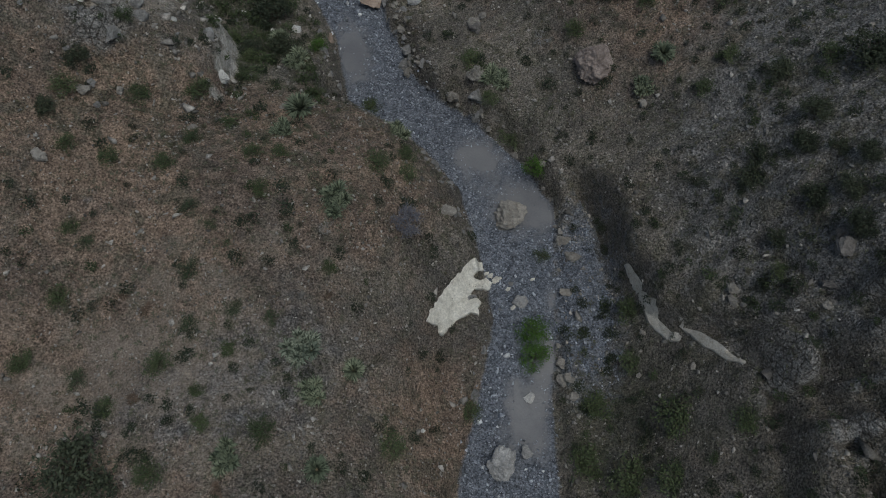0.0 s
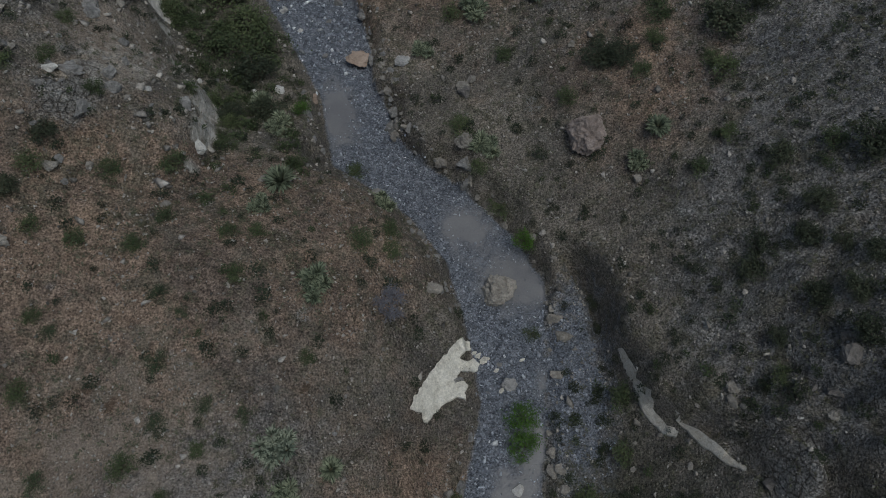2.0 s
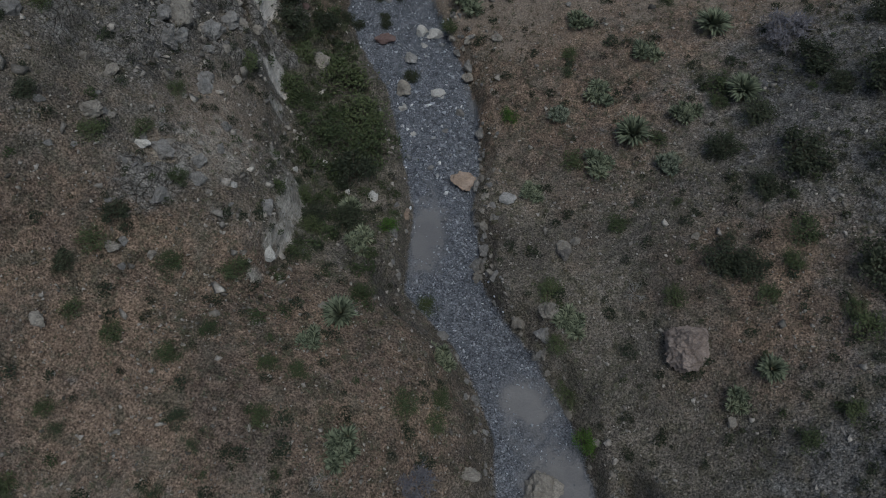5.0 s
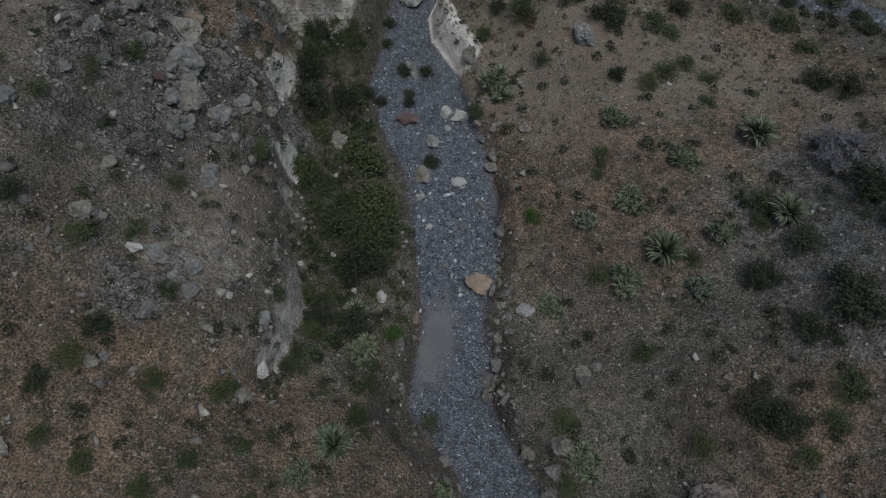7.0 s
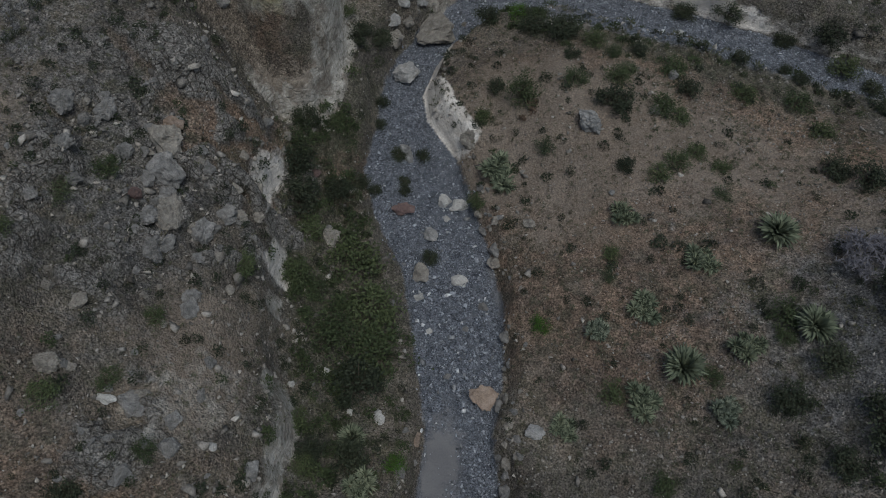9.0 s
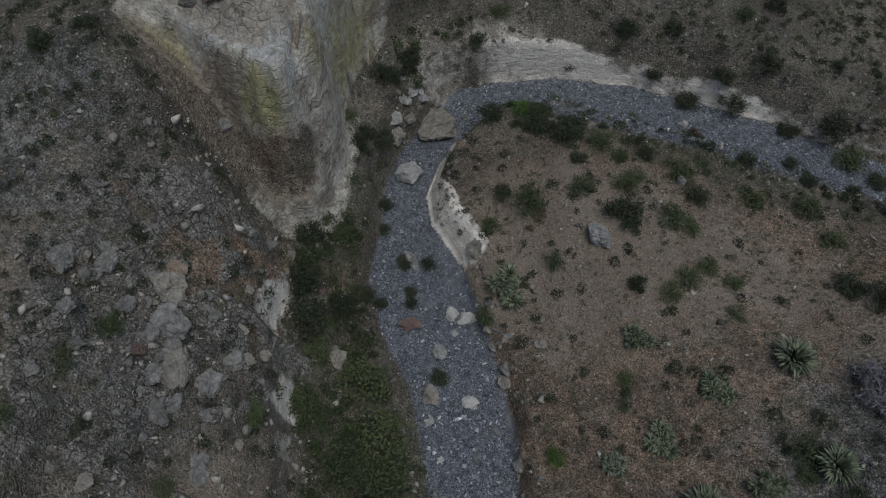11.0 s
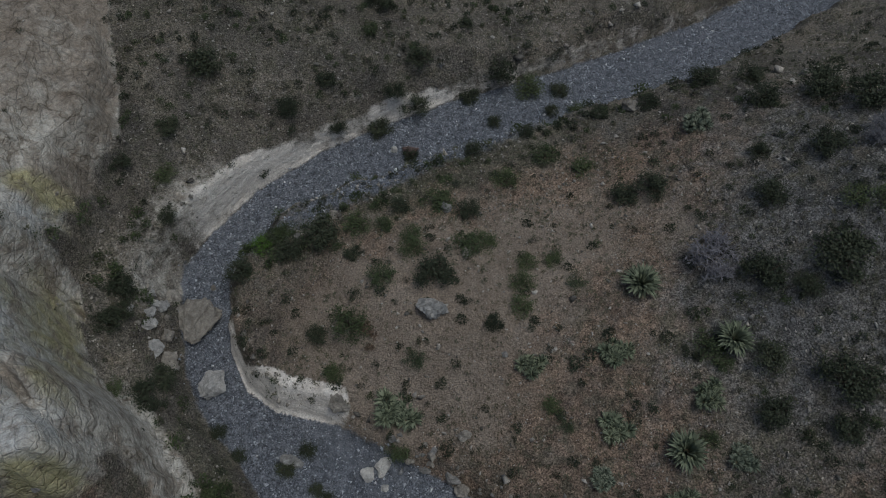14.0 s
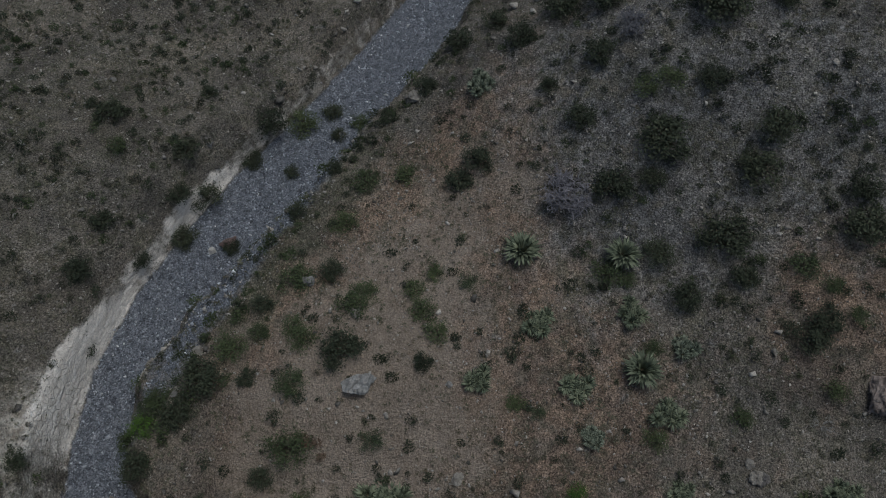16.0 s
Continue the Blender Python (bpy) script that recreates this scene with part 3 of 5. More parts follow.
def build_ground():
    xs, ys = spread(-31, 27, 0.125, 900), spread(1.0, 59, 0.125, 900)
    gx, gy = np.meshgrid(xs, ys)
    z = height(gx, gy)
    nx, ny = len(xs), len(ys)
    co = np.stack([gx, gy, z], -1).reshape(-1, 3)
    i = (np.arange(ny - 1)[:, None] * nx + np.arange(nx - 1)[None, :]).reshape(-1)
    quads = np.stack([i, i + 1, i + 1 + nx, i + nx], 1)
    me = bpy.data.meshes.new("ground")
    me.vertices.add(len(co))
    me.vertices.foreach_set("co", co.reshape(-1))
    me.loops.add(quads.size)
    me.loops.foreach_set("vertex_index", quads.reshape(-1).astype(np.int32))
    me.polygons.add(len(quads))
    me.polygons.foreach_set("loop_start", np.arange(0, quads.size, 4, dtype=np.int32))
    me.polygons.foreach_set("use_smooth", np.ones(len(quads), bool))
    me.update()
    x, y = gx.reshape(-1), gy.reshape(-1)
    dzx, dzy = np.gradient(z, xs, axis=1), np.gradient(z, ys, axis=0)
    slope = np.hypot(dzx, dzy).reshape(-1)
    d, s = wash(x, y)
    core = ((np.abs(x) < 40) & (y > -8) & (y < 66)).astype(float)
    bl, up = inside(BLUFF, x, y), inside(FACE, x, y)
    rim, cap = inside(RIM, x, y), inside(CAP, x, y)
    face = ease(up / 0.35 + 0.5) * ease((-0.1 - cap) / 0.4) * ease((x + 20.8) / 0.8)
    shelf = ease(bl / 0.3) * ease((0.1 - up) / 0.3) * ease((36.5 - y) / 2) * ease((slope < 2.2) + 0.0)
    butt = ease((bl + 0.5) / 0.3) * ease((0.75 - bl) / 0.3) * ease((37 - y) / 2) * ease((x + 15.2) / 0.8)
    nose = ease((y - 31.2) / 1.2) * ease((37.8 - y) / 1.2) * ease((x + 10.6) / 0.5) * ease((-5.6 - x) / 0.8)
    bar = blob(x, y, 4.8, 8.8, 1.3, 3.6) * 0.85
    far_bar = blob(x, y, 4.5, 40.1, 12, 0.9) * 0.95
    ledge, side, ls = along(LEDGE, x, y)
    ledge = np.abs(ledge * side + 0.5 * waves(x, y, 2.1, 3) + 0.18 * waves(x, y, 0.6, 4))
    broken, lumps = crags(x, y)
    lip, _, gs = along(GULLY, x, y)
    cut = np.maximum.reduce([ease(1.2 - ledge / 0.24) * ease(0.5 + 1.5 * waves(x, y, 1.0, 45)) * ease((29.5 - y) / 2), ease((y - 42) / 1.2) * (0.4 + 0.4 * ease((-2 - x) / 4)) * ease((18 - x) / 5)])
    layers = {
        "red": sum(blob(x, y, *r) for r in RED_SOIL),
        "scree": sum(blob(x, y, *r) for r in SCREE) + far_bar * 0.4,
        "mud": sum(blob(x, y, *r) for r in MUD) * ease(-d / 0.3 + 0.6),
        "bed": np.maximum.reduce([ease(0.5 - d / 0.5), bar, far_bar]),
        "grass": 0.5 * blob(x, y, -8.6, 22.5, 2.0, 5.5, 22) + 0.3 * blob(x, y, -2, 50, 14, 4.5) + 0.6 * blob(x, y, -11.8, 31, 1, 3) + 0.55 * blob(x, y, 5.2, 4.5, 2.2, 2.5) + 0.6 * blob(x, y, 1, 38.6, 6, 1.2),
        "pale": core * (ease((slope - 1.1) / 0.9) * cut * np.where(y > 41, ease((0.62 + 0.4 * waves(x, y, 2.6, 43) + 0.3 * waves(x, y, 0.7, 44) - d) / 0.4 + 0.5), 1) + 0.45 * blob(x, y, -10.2, 18.3, 1.5, 1.8) + 0.95 * face + 0.85 * butt
                        + 0.75 * blob(x, y, -8.6, 42.9, 1.6, 0.7, 25) + 0.6 * blob(x, y, -11.2, 40.3, 1.0, 1.5, -30)),
        "chalk": core * (nose * ease((0.34 + 0.8 * ease((35.6 - y) / 1.4) * ease((y - 31.4) / 1.4) - d) / 0.2 + 0.5) * ease((d + 0.1) / 0.15) * 1.2
                         + ease((y - 40.6) / 0.8) * (0.45 + 0.55 * ease((9 - x) / 9)) * ease((22 - x) / 4) * ease((x + 10.2) / 1.5) * ease((0.32 + 0.4 * ease((-3.5 - x) / 4) + 0.14 * waves(x, y, 1.6, 43) + 0.08 * waves(x, y, 0.45, 66) - d) / 0.3 + 0.5) * ease((d + 0.05) / 0.15) * (0.84 + 0.28 * waves(x, y, 0.8, 72) + 0.15 * waves(x, y, 0.3, 73))
                         + 1.1 * ease(1.15 - ledge / (0.25 + 0.12 * waves(x, y, 0.8, 69))) * ease(0.7 + 1.5 * waves(x, y, 1.1, 41)) * ease((29 - y) / 2) * ease((y - 16) / 2)),
        # light grey stone on lumps, soil between; the contrast stands in for relief shading
        "outcrop": broken * ease(lumps * 2.2 - 0.15) + 0.55 * ease(1.2 - ledge / 1.2) * ease((y - 15) / 2) * ease((30 - y) / 2) * (0.5 + 0.5 * waves(x, y, 0.8, 42)),
        "sand": core * (1.0 * blob(x, y, -0.6, 33.2, 3.4, 2.4) + blob(x, y, -10.6, 19.3, 1.3, 2.2, 15) + 1.15 * blob(x, y, -5.4, 34.0, 2.3, 2.6) + 0.9 * blob(x, y, -6.2, 30.8, 1.3, 2.4) + 0.8 * blob(x, y, -2.8, 30.6, 1.6, 2.6, 25) + 0.7 * blob(x, y, 4, 33.6, 5, 1.8, -12)
                        + 0.7 * blob(x, y, -8.5, 5.5, 3.5, 2.5) + 0.6 * blob(x, y, -17, 14, 2, 3) + 0.7 * blob(x, y, -19, 21, 2, 4)),
        "bluish": face * (blob(x, y, -14.6, 32.9, 0.9, 0.9) + 0.6 * blob(x, y, -16.6, 33.0, 1.4, 0.7) + 0.9 * blob(x, y, -14.2, 36.8, 0.45, 1.6) + 0.6 * blob(x, y, -13.3, 41.4, 0.7, 1.2)),
        "ochre": face * (1.15 * blob(x, y, -13.75, 37.6, 0.45, 1.6) + 1.3 * blob(x, y, -12.6, 42.3, 0.9, 0.6) + 1.1 * blob(x, y, -14.5, 31.8, 1.0, 0.4, -20) + 1.0 * blob(x, y, -18.4, 32.4, 0.9, 0.55) + 0.7 * blob(x, y, -13.5, 34.6, 0.25, 1.2)),
        "talus": core * (0.55 * face * ease((y - 41) / 3) * clumpy(x, y, 1.8, 71) + 0.5 * face * ease((y - 44) / 3) + 0.95 * shelf + 0.75 * face * ease((0.7 - up) / 0.4) * ease((-15.2 - x) / 0.8) * ease((33.2 - y) / 0.8) + 0.7 * face * blob(x, y, -16.3, 32.0, 0.9, 0.5) + 0.75 * face * blob(x, y, -12.0, 43.2, 0.9, 0.6, 40) + 0.6 * blob(x, y, -17.2, 30.6, 1.6, 0.7)) * ease((bl + 0.6) / 0.5),
        "layered": core * (0.25 + 0.75 * ease((-14.4 - x) / 0.5) * ease((37.5 - y) / 2)) * ease((rim + 0.7) / 0.5) * ease((-0.1 - cap) / 0.4) * face,
        "cap": core * ease((cap + 0.35) / 0.3),
    }
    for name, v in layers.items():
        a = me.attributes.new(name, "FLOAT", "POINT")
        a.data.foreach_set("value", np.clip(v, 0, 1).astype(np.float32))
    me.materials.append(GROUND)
    return tagged(new("ground", me), "stony brown desert slopes with a grey dry wash winding through", "ground", kind="structure")


build_ground()


def at_ground(x, y):
    return float(height(np.array([x]), np.array([y]))[0])


def boulder_mesh(name, seed, sx, sy, sz, points=16, fine=2, lump=0.05):
    """An angular boulder: the hull of scattered points, its edges worn and its faces roughened."""
    rnd = random.Random(seed)
    bm = bmesh.new()
    for _ in range(points):
        v = Vector((rnd.gauss(0, 1), rnd.gauss(0, 1), rnd.gauss(0, 1))).normalized()
        v *= rnd.uniform(0.86, 1.0)
        bm.verts.new((v.x * sx / 2, v.y * sy / 2, max(v.z, -0.45) * sz / 2))
    hull = bmesh.ops.convex_hull(bm, input=bm.verts)
    bmesh.ops.delete(bm, geom=[g for g in hull["geom_interior"] if isinstance(g, bmesh.types.BMVert)], context="VERTS")
    bmesh.ops.bevel(bm, geom=bm.edges[:], offset=0.045 * min(sx, sy, sz), segments=1, affect="EDGES", clamp_overlap=True)
    bmesh.ops.triangulate(bm, faces=bm.faces[:])
    for _ in range(fine):
        bmesh.ops.subdivide_edges(bm, edges=bm.edges[:], cuts=1, use_grid_fill=True)
    size = (sx + sy + sz) / 3
    if size > 0.7:
        bmesh.ops.subdivide_edges(bm, edges=bm.edges[:], cuts=1, use_grid_fill=True)
    for v in bm.verts:
        p = v.co / size * 3 + Vector((seed * 3.1, seed * 1.7, 0))
        v.co += v.co.normalized() * size * lump * (1.3 * noise.noise(p) + 0.9 * abs(noise.noise(p * 2.3)) + 0.6 * noise.noise(p * 4.1) + 0.4 * noise.noise(p * 9.3))
    me = bpy.data.meshes.new(name)
    bm.to_mesh(me)
    bm.free()
    for p in me.polygons:
        p.use_smooth = False
    return me


def boulder(name, x, y, size, mat, label, turn=0, seed=1, sink=0.25, points=16, category="boulder", group="", lean=0):
    me = boulder_mesh(name, seed, *size, points=points, lump=0.085)
    me.materials.append(mat)
    ob = tagged(new(name, me), label, category, group)
    around = [at_ground(x + 0.35 * size[0] * dx, y + 0.35 * size[1] * dy) for dx in (-1, 0, 1) for dy in (-1, 0, 1)]
    low = 0.7 * sum(around) / 9 + 0.3 * min(around)
    ob.matrix_world = pose(x, y, low + 0.45 * size[2] / 2 - sink * size[2] * 0.3, lean, 0, turn)
    return ob



# loose rocks by colour: x, y, width, depth, turn
WHITE_ROCKS = [(2.81, 5.43, 0.4, 0.47, 0), (-0.66, 4.21, 0.19, 0.16, 0), (9.42, 6.54, 0.18, 0.17, 0), (-9.03, 17.31, 0.36, 0.28, 0),
    (-7.69, 15.96, 0.78, 0.58, 0), (-5.97, 20.49, 0.47, 0.41, 0), (-6.38, 25.39, 0.47, 0.34, 20), (-6.91, 29.66, 0.61, 0.59, 20),
    (-6.26, 29.6, 0.81, 0.69, 20), (-6.59, 28.98, 0.35, 0.34, 20), (-6.08, 20.61, 0.29, 0.53, 20), (-6.93, 20.36, 0.25, 0.4, 20),
    (-8.22, 21.39, 0.35, 0.36, 20), (-8.98, 20.43, 0.34, 0.31, 20), (-11.8, 17.32, 0.81, 0.34, 20), (-5.61, 24.24, 0.27, 0.24, 20),
    (-11.38, 39.12, 0.38, 0.45, 18), (0.34, 42.41, 0.43, 0.39, -53)]
WHITE_ROCKS += [(-11.51, 39.05, 0.52, 0.45, -53)]
PALE_ROCKS = [(2.62, 3.7, 0.56, 0.5, 0), (2.66, 8.81, 0.59, 0.53, 0), (-6.92, 28.01, 0.64, 0.88, 20), (-1.11, 21.68, 0.82, 0.54, 20),
    (-9.12, 31.41, 1.1, 0.95, 18)]
CREAM_ROCKS = [(1.9, 9.64, 0.42, 0.27, 0)]
TAN_ROCKS = [(-11.32, 14.27, 0.61, 0.54, 0), (0.04, 11.65, 0.93, 0.69, 0), (6.97, 14.92, 0.39, 0.37, 0), (-11.91, 11.54, 0.62, 0.54, 0),
    (-6.73, 26.25, 0.76, 1.05, 20), (-1.62, 20.56, 0.45, 0.43, 20), (-1.42, 20.81, 0.37, 0.34, 20), (1.29, 19.99, 0.55, 0.58, 20),
    (1.62, 20.33, 0.44, 0.37, 20), (-11.17, 21.78, 0.53, 0.38, 20), (-12.67, 17.65, 0.43, 0.34, 20), (-0.15, 34.74, 0.63, 0.5, 20),
    (-5.48, 15.01, 0.39, 0.3, 20), (-8.12, 13.48, 0.42, 0.29, 20), (-10.37, 14.47, 0.35, 0.33, 20), (5.32, 20.97, 0.39, 0.37, 20),
    (-11.88, 36.97, 0.94, 1.1, 18), (-11.65, 37.96, 0.79, 0.77, 18)]
TAN_ROCKS += [(-10.96, 38.91, 0.49, 0.45, 18), (-14.58, 25.05, 1.33, 1.23, 18), (-13.37, 22.98, 1.12, 1.56, 18), (-11.66, 22.37, 0.55, 0.42, 18),
    (-3.78, 39.36, 0.52, 0.45, -53), (-11.03, 39.49, 1.07, 0.92, -53), (9.73, 37.88, 0.96, 0.95, -53), (-3.37, 28.97, 0.51, 0.54, -53),
    (-6.74, 32.3, 0.99, 0.9, -53)]
GREY_ROCKS = [(-2.63, 6.71, 0.18, 0.17, 0), (2.39, 9.48, 0.25, 0.18, 0), (-8.03, 17.08, 0.5, 0.95, 0), (-8.43, 20.76, 0.26, 0.22, 20),
    (-7.14, 24.62, 0.32, 0.29, 20), (-10.58, 26.72, 0.39, 0.36, 20), (-14.05, 17, 0.4, 0.34, 20), (-12.8, 17.63, 0.4, 0.34, 20),
    (-13.4, 16, 0.46, 0.22, 20), (-4.08, 25.77, 0.46, 0.44, 20), (-4.41, 24.75, 0.27, 0.24, 20), (-4.45, 22.85, 0.31, 0.28, 20),
    (-11.7, 15.3, 0.25, 0.18, 20), (-14.11, 24.21, 1.51, 1.23, 18), (-15.14, 25.16, 0.49, 0.44, 18), (-16.11, 31.35, 0.9, 0.67, 18),
    (-16.95, 29.28, 0.4, 0.38, 18), (-15.6, 22.45, 0.62, 0.5, 18)]
GREY_ROCKS += [(-16.52, 22.45, 0.29, 0.26, 18), (-10.54, 26.55, 0.4, 0.37, 18), (-14.47, 23.62, 0.74, 0.7, 18), (-13.82, 23.14, 0.56, 0.51, 18),
    (-12.36, 23.39, 0.57, 0.52, 18), (-14.96, 24.44, 0.45, 0.44, 18), (-11.99, 22.13, 0.73, 0.58, 18), (-15.17, 28.76, 0.43, 0.41, 18),
    (-19.67, 27.26, 0.57, 0.47, 18), (-14.72, 31.81, 0.35, 0.32, 18), (-15.61, 27.34, 0.34, 0.32, 18), (-5.48, 39.18, 0.33, 0.32, -53),
    (-0.87, 30.56, 0.27, 0.26, -53), (4.08, 44.73, 0.38, 0.34, -53), (0.17, 37.01, 0.55, 0.63, -53)]
DARK_ROCKS = [(1.42, 19.85, 0.74, 0.65, 0), (-16.62, 34.38, 1.63, 1.17, 18), (-17.58, 34.31, 1.26, 0.88, 18), (-15.94, 35.22, 1.24, 1.08, 18),
    (-15.98, 33.91, 0.8, 0.54, 18), (-17.76, 33.73, 0.83, 0.65, 18)]
MAROON_ROCKS = [(-8.27, 28.76, 1.07, 0.64, 20), (-14.9, 39.6, 1.2, 0.9, 18), (-14.4, 23, 0.48, 0.5, 18), (-16, 34.43, 1.21, 1.05, 18),
    (-16.66, 33.8, 1.01, 0.72, 18), (-11.76, 28.41, 0.49, 0.42, 18), (1.01, 42.01, 0.86, 0.73, -53)]
ORANGE_ROCKS = [(-4.71, 20.35, 0.46, 0.65, 20), (-14.76, 25.72, 0.95, 0.56, 18)]


boulder("boulder", 2.45, 12.1, (1.4, 1.2, 1.0), TAN, "tan blocky boulder standing in wet silt of the wash", 20, 3)
boulder("boulder", 1.33, 17.6, (0.85, 1.05, 0.8), TAN, "tan blocky boulder on the bank above the wash", 10, 5, points=11)
boulder("boulder", 5.65, 17.1, (1.65, 1.7, 1.3), RUDDY, "rounded reddish-tan boulder on the stony slope", 40, 7, points=26)
boulder("boulder", -3.05, 22.5, (1.15, 1.0, 0.8), ORANGE, "orange-tan boulder at the edge of the wash", 15, 9, points=12)
boulder("boulder", -5.25, 26.5, (0.75, 0.55, 0.42), WHITE, "white flat boulder lying on wash gravel", 20, 11)
boulder("boulder", -2.4, 33.3, (1.4, 1.05, 1.3), PALE, "grey split rock on the sandy hilltop", -30, 13, points=11)
boulder("boulder", -10.55, 38.35, (2.3, 1.8, 1.5), TAN, "large pale tan boulder at the bend of the wash", 10, 15, points=12)
boulder("boulder", -10.75, 35.5, (1.25, 1.2, 1.1), PALE, "grey pitted boulder standing in the wash", 30, 17, points=18)
boulder("boulder", 1.85, 3.35, (1.05, 1.2, 0.85), PALE, "pale grey rounded boulder in the wash gravel", 0, 19, points=20)


def slab(name, outline, thick, mat, label, ragged=0.05):
    """A flat outcrop with a ragged rim, lying on the slope."""
    bm = bmesh.new()
    c = Vector((sum(p[0] for p in outline) / len(outline), sum(p[1] for p in outline) / len(outline), 0))
    rim = []
    for (ax, ay), (bx, by) in zip(outline, outline[1:] + outline[:1]):
        for k in range(6):
            x, y = ax + (bx - ax) * k / 6, ay + (by - ay) * k / 6
            w = Vector((noise.noise((x * 5, y * 5, 0)), noise.noise((x * 5, y * 5, 4)), 0)) * ragged
            rim.append(Vector((x, y, 0)) + w)
    face = bm.faces.new([bm.verts.new(p) for p in rim])
    bmesh.ops.triangulate(bm, faces=[face])
    for _ in range(2):
        bmesh.ops.subdivide_edges(bm, edges=bm.edges[:], cuts=1)
    bmesh.ops.triangulate(bm, faces=bm.faces[:])
    top = bm.faces[:]
    low = bmesh.ops.extrude_face_region(bm, geom=top)
    up = [g for g in low["geom"] if isinstance(g, bmesh.types.BMVert)]
    raised = set(up)
    for v in bm.verts:
        z = at_ground(v.co.x, v.co.y)
        if v in raised:
            v.co.z = z + thick * (0.8 + 0.9 * noise.noise((v.co.x * 1.6, v.co.y * 1.6, 2)) + 0.35 * noise.noise((v.co.x * 6, v.co.y * 6, 3)))
        else:
            v.co.z = z - 0.2
    bmesh.ops.recalc_face_normals(bm, faces=bm.faces[:])
    me = bpy.data.meshes.new(name)
    bm.to_mesh(me)
    bm.free()
    me.materials.append(mat)
    return tagged(new(name, me), label, "rock outcrop")


slab("rock_outcrop", [(1.16, 10.34), (1.38, 10.26), (1.45, 10.03), (1.16, 9.75), (1.06, 9.6), (1.26, 9.54), (1.52, 9.65), (1.71, 9.47), (1.59, 9.28), (1.3, 9.14), (1.07, 9.22), (0.95, 9.0), (1.11, 8.87), (1.32, 8.72), (1.19, 8.49), (1.22, 8.2), (0.94, 8.27), (0.71, 8.21), (0.52, 8.11), (0.33, 7.92), (0.18, 7.69), (-0.01, 7.43), (-0.15, 7.44), (-0.21, 7.68), (-0.54, 7.74), (-0.47, 8.08), (-0.25, 8.42), (-0.09, 8.72), (0.15, 9.1), (0.42, 9.45), (0.72, 9.82)], 0.15, CREAM,
     "cream-white bare rock slab on the bank of the wash", 0.07)
slab("rock_rib", [(6.14, 9.63), (6.29, 9.4), (6.58, 8.42), (6.85, 7.66), (7.12, 7.06), (7.34, 6.76), (7.26, 6.63), (7.01, 6.82), (6.69, 7.49), (6.48, 8.39), (6.29, 9.06)], 0.14, RIB, "narrow pale rock rib along the gully lip")
slab("rock_rib", [(7.27, 7.35), (7.72, 6.73), (8.22, 5.86), (8.47, 5.59), (8.37, 5.47), (8.1, 5.68), (7.61, 6.47), (7.37, 7.1)], 0.1, RIB, "thin pale rock rib along the gully lip")


def rock_heap(places, mat, label, category, group, seed):
    """Loose rocks of one colour, each of its own shape."""
    for i, (x, y, w, d, turn) in enumerate(places):
        tall = min(w, d) * (0.8 + 0.3 * ((i * 7) % 5) / 5)
        boulder("boulder" if w > 0.6 else "rock", x, y, (w, d, tall), mat, label, turn, seed + i, 0.3, 12 + (i * 5) % 9, category, group)


rock_heap(WHITE_ROCKS, WHITE, "whitish weathered rock lying on gravel and soil", "rock", "whitish rocks", 100)
rock_heap(PALE_ROCKS, PALE, "pale grey rough rock lying in the wash", "rock", "pale grey rocks", 800)
rock_heap(GREY_ROCKS, GREY, "grey rough angular rock on stony ground", "rock", "grey rocks", 200)
rock_heap(TAN_ROCKS, TAN, "tan rough rock half sunk in the ground", "rock", "tan rocks", 300)
rock_heap([(1.68, 9.8, 0.34, 0.2, 35), (1.85, 9.59, 0.3, 0.18, 35), (2.27, 9.27, 0.26, 0.16, 35), (3.15, 9.63, 0.24, 0.14, 35), (2.4, 8.59, 0.26, 0.16, 35), (1.53, 9.89, 0.22, 0.13, 35)], CREAM, "cream-white chip of rock fallen beside the slab", "rock", "slab chips", 450)
rock_heap(CREAM_ROCKS, CREAM, "flat cream-white rock at the edge of the wash", "rock", "cream rocks", 400)
rock_heap(DARK_ROCKS, DARK, "dark brown craggy rock outcrop", "rock", "dark rocks", 500)
rock_heap(MAROON_ROCKS, MAROON, "dull maroon-red weathered rock", "rock", "maroon rocks", 600)
rock_heap([(-16.6, 35.1, 1.9, 1.2, 10), (-15.9, 35.6, 1.3, 1.0, 60), (-17.6, 35.4, 1.5, 1.1, 30), (-16.9, 36.2, 1.7, 1.4, 80), (-15.9, 36.9, 1.4, 1.1, 20), (-17.9, 36.6, 1.4, 1.2, 0),
           (-15.7, 38.3, 1.3, 1.0, 40), (-16.6, 37.8, 1.6, 1.2, 70), (-15.5, 40.0, 1.4, 1.0, 15), (-14.9, 41.9, 1.4, 1.1, 50)], DARK, "dark brown cracked cap rock crowning the bluff", "rock", "cap rocks", 1650)
rock_heap(ORANGE_ROCKS, ORANGE, "orange-tan rough rock beside the wash", "rock", "orange rocks", 700)


def strewn(seed, count, centre, reach, low, high, skew=2.2):
    """Places for loose rocks round a centre, most of them small."""
    rnd = random.Random(seed)
    return [(centre[0] + rnd.gauss(0, reach[0]), centre[1] + rnd.gauss(0, reach[1]), w, w * rnd.uniform(0.65, 1.0), rnd.uniform(0, 180))
            for w in (low + (high - low) * rnd.random() ** skew for _ in range(count))]


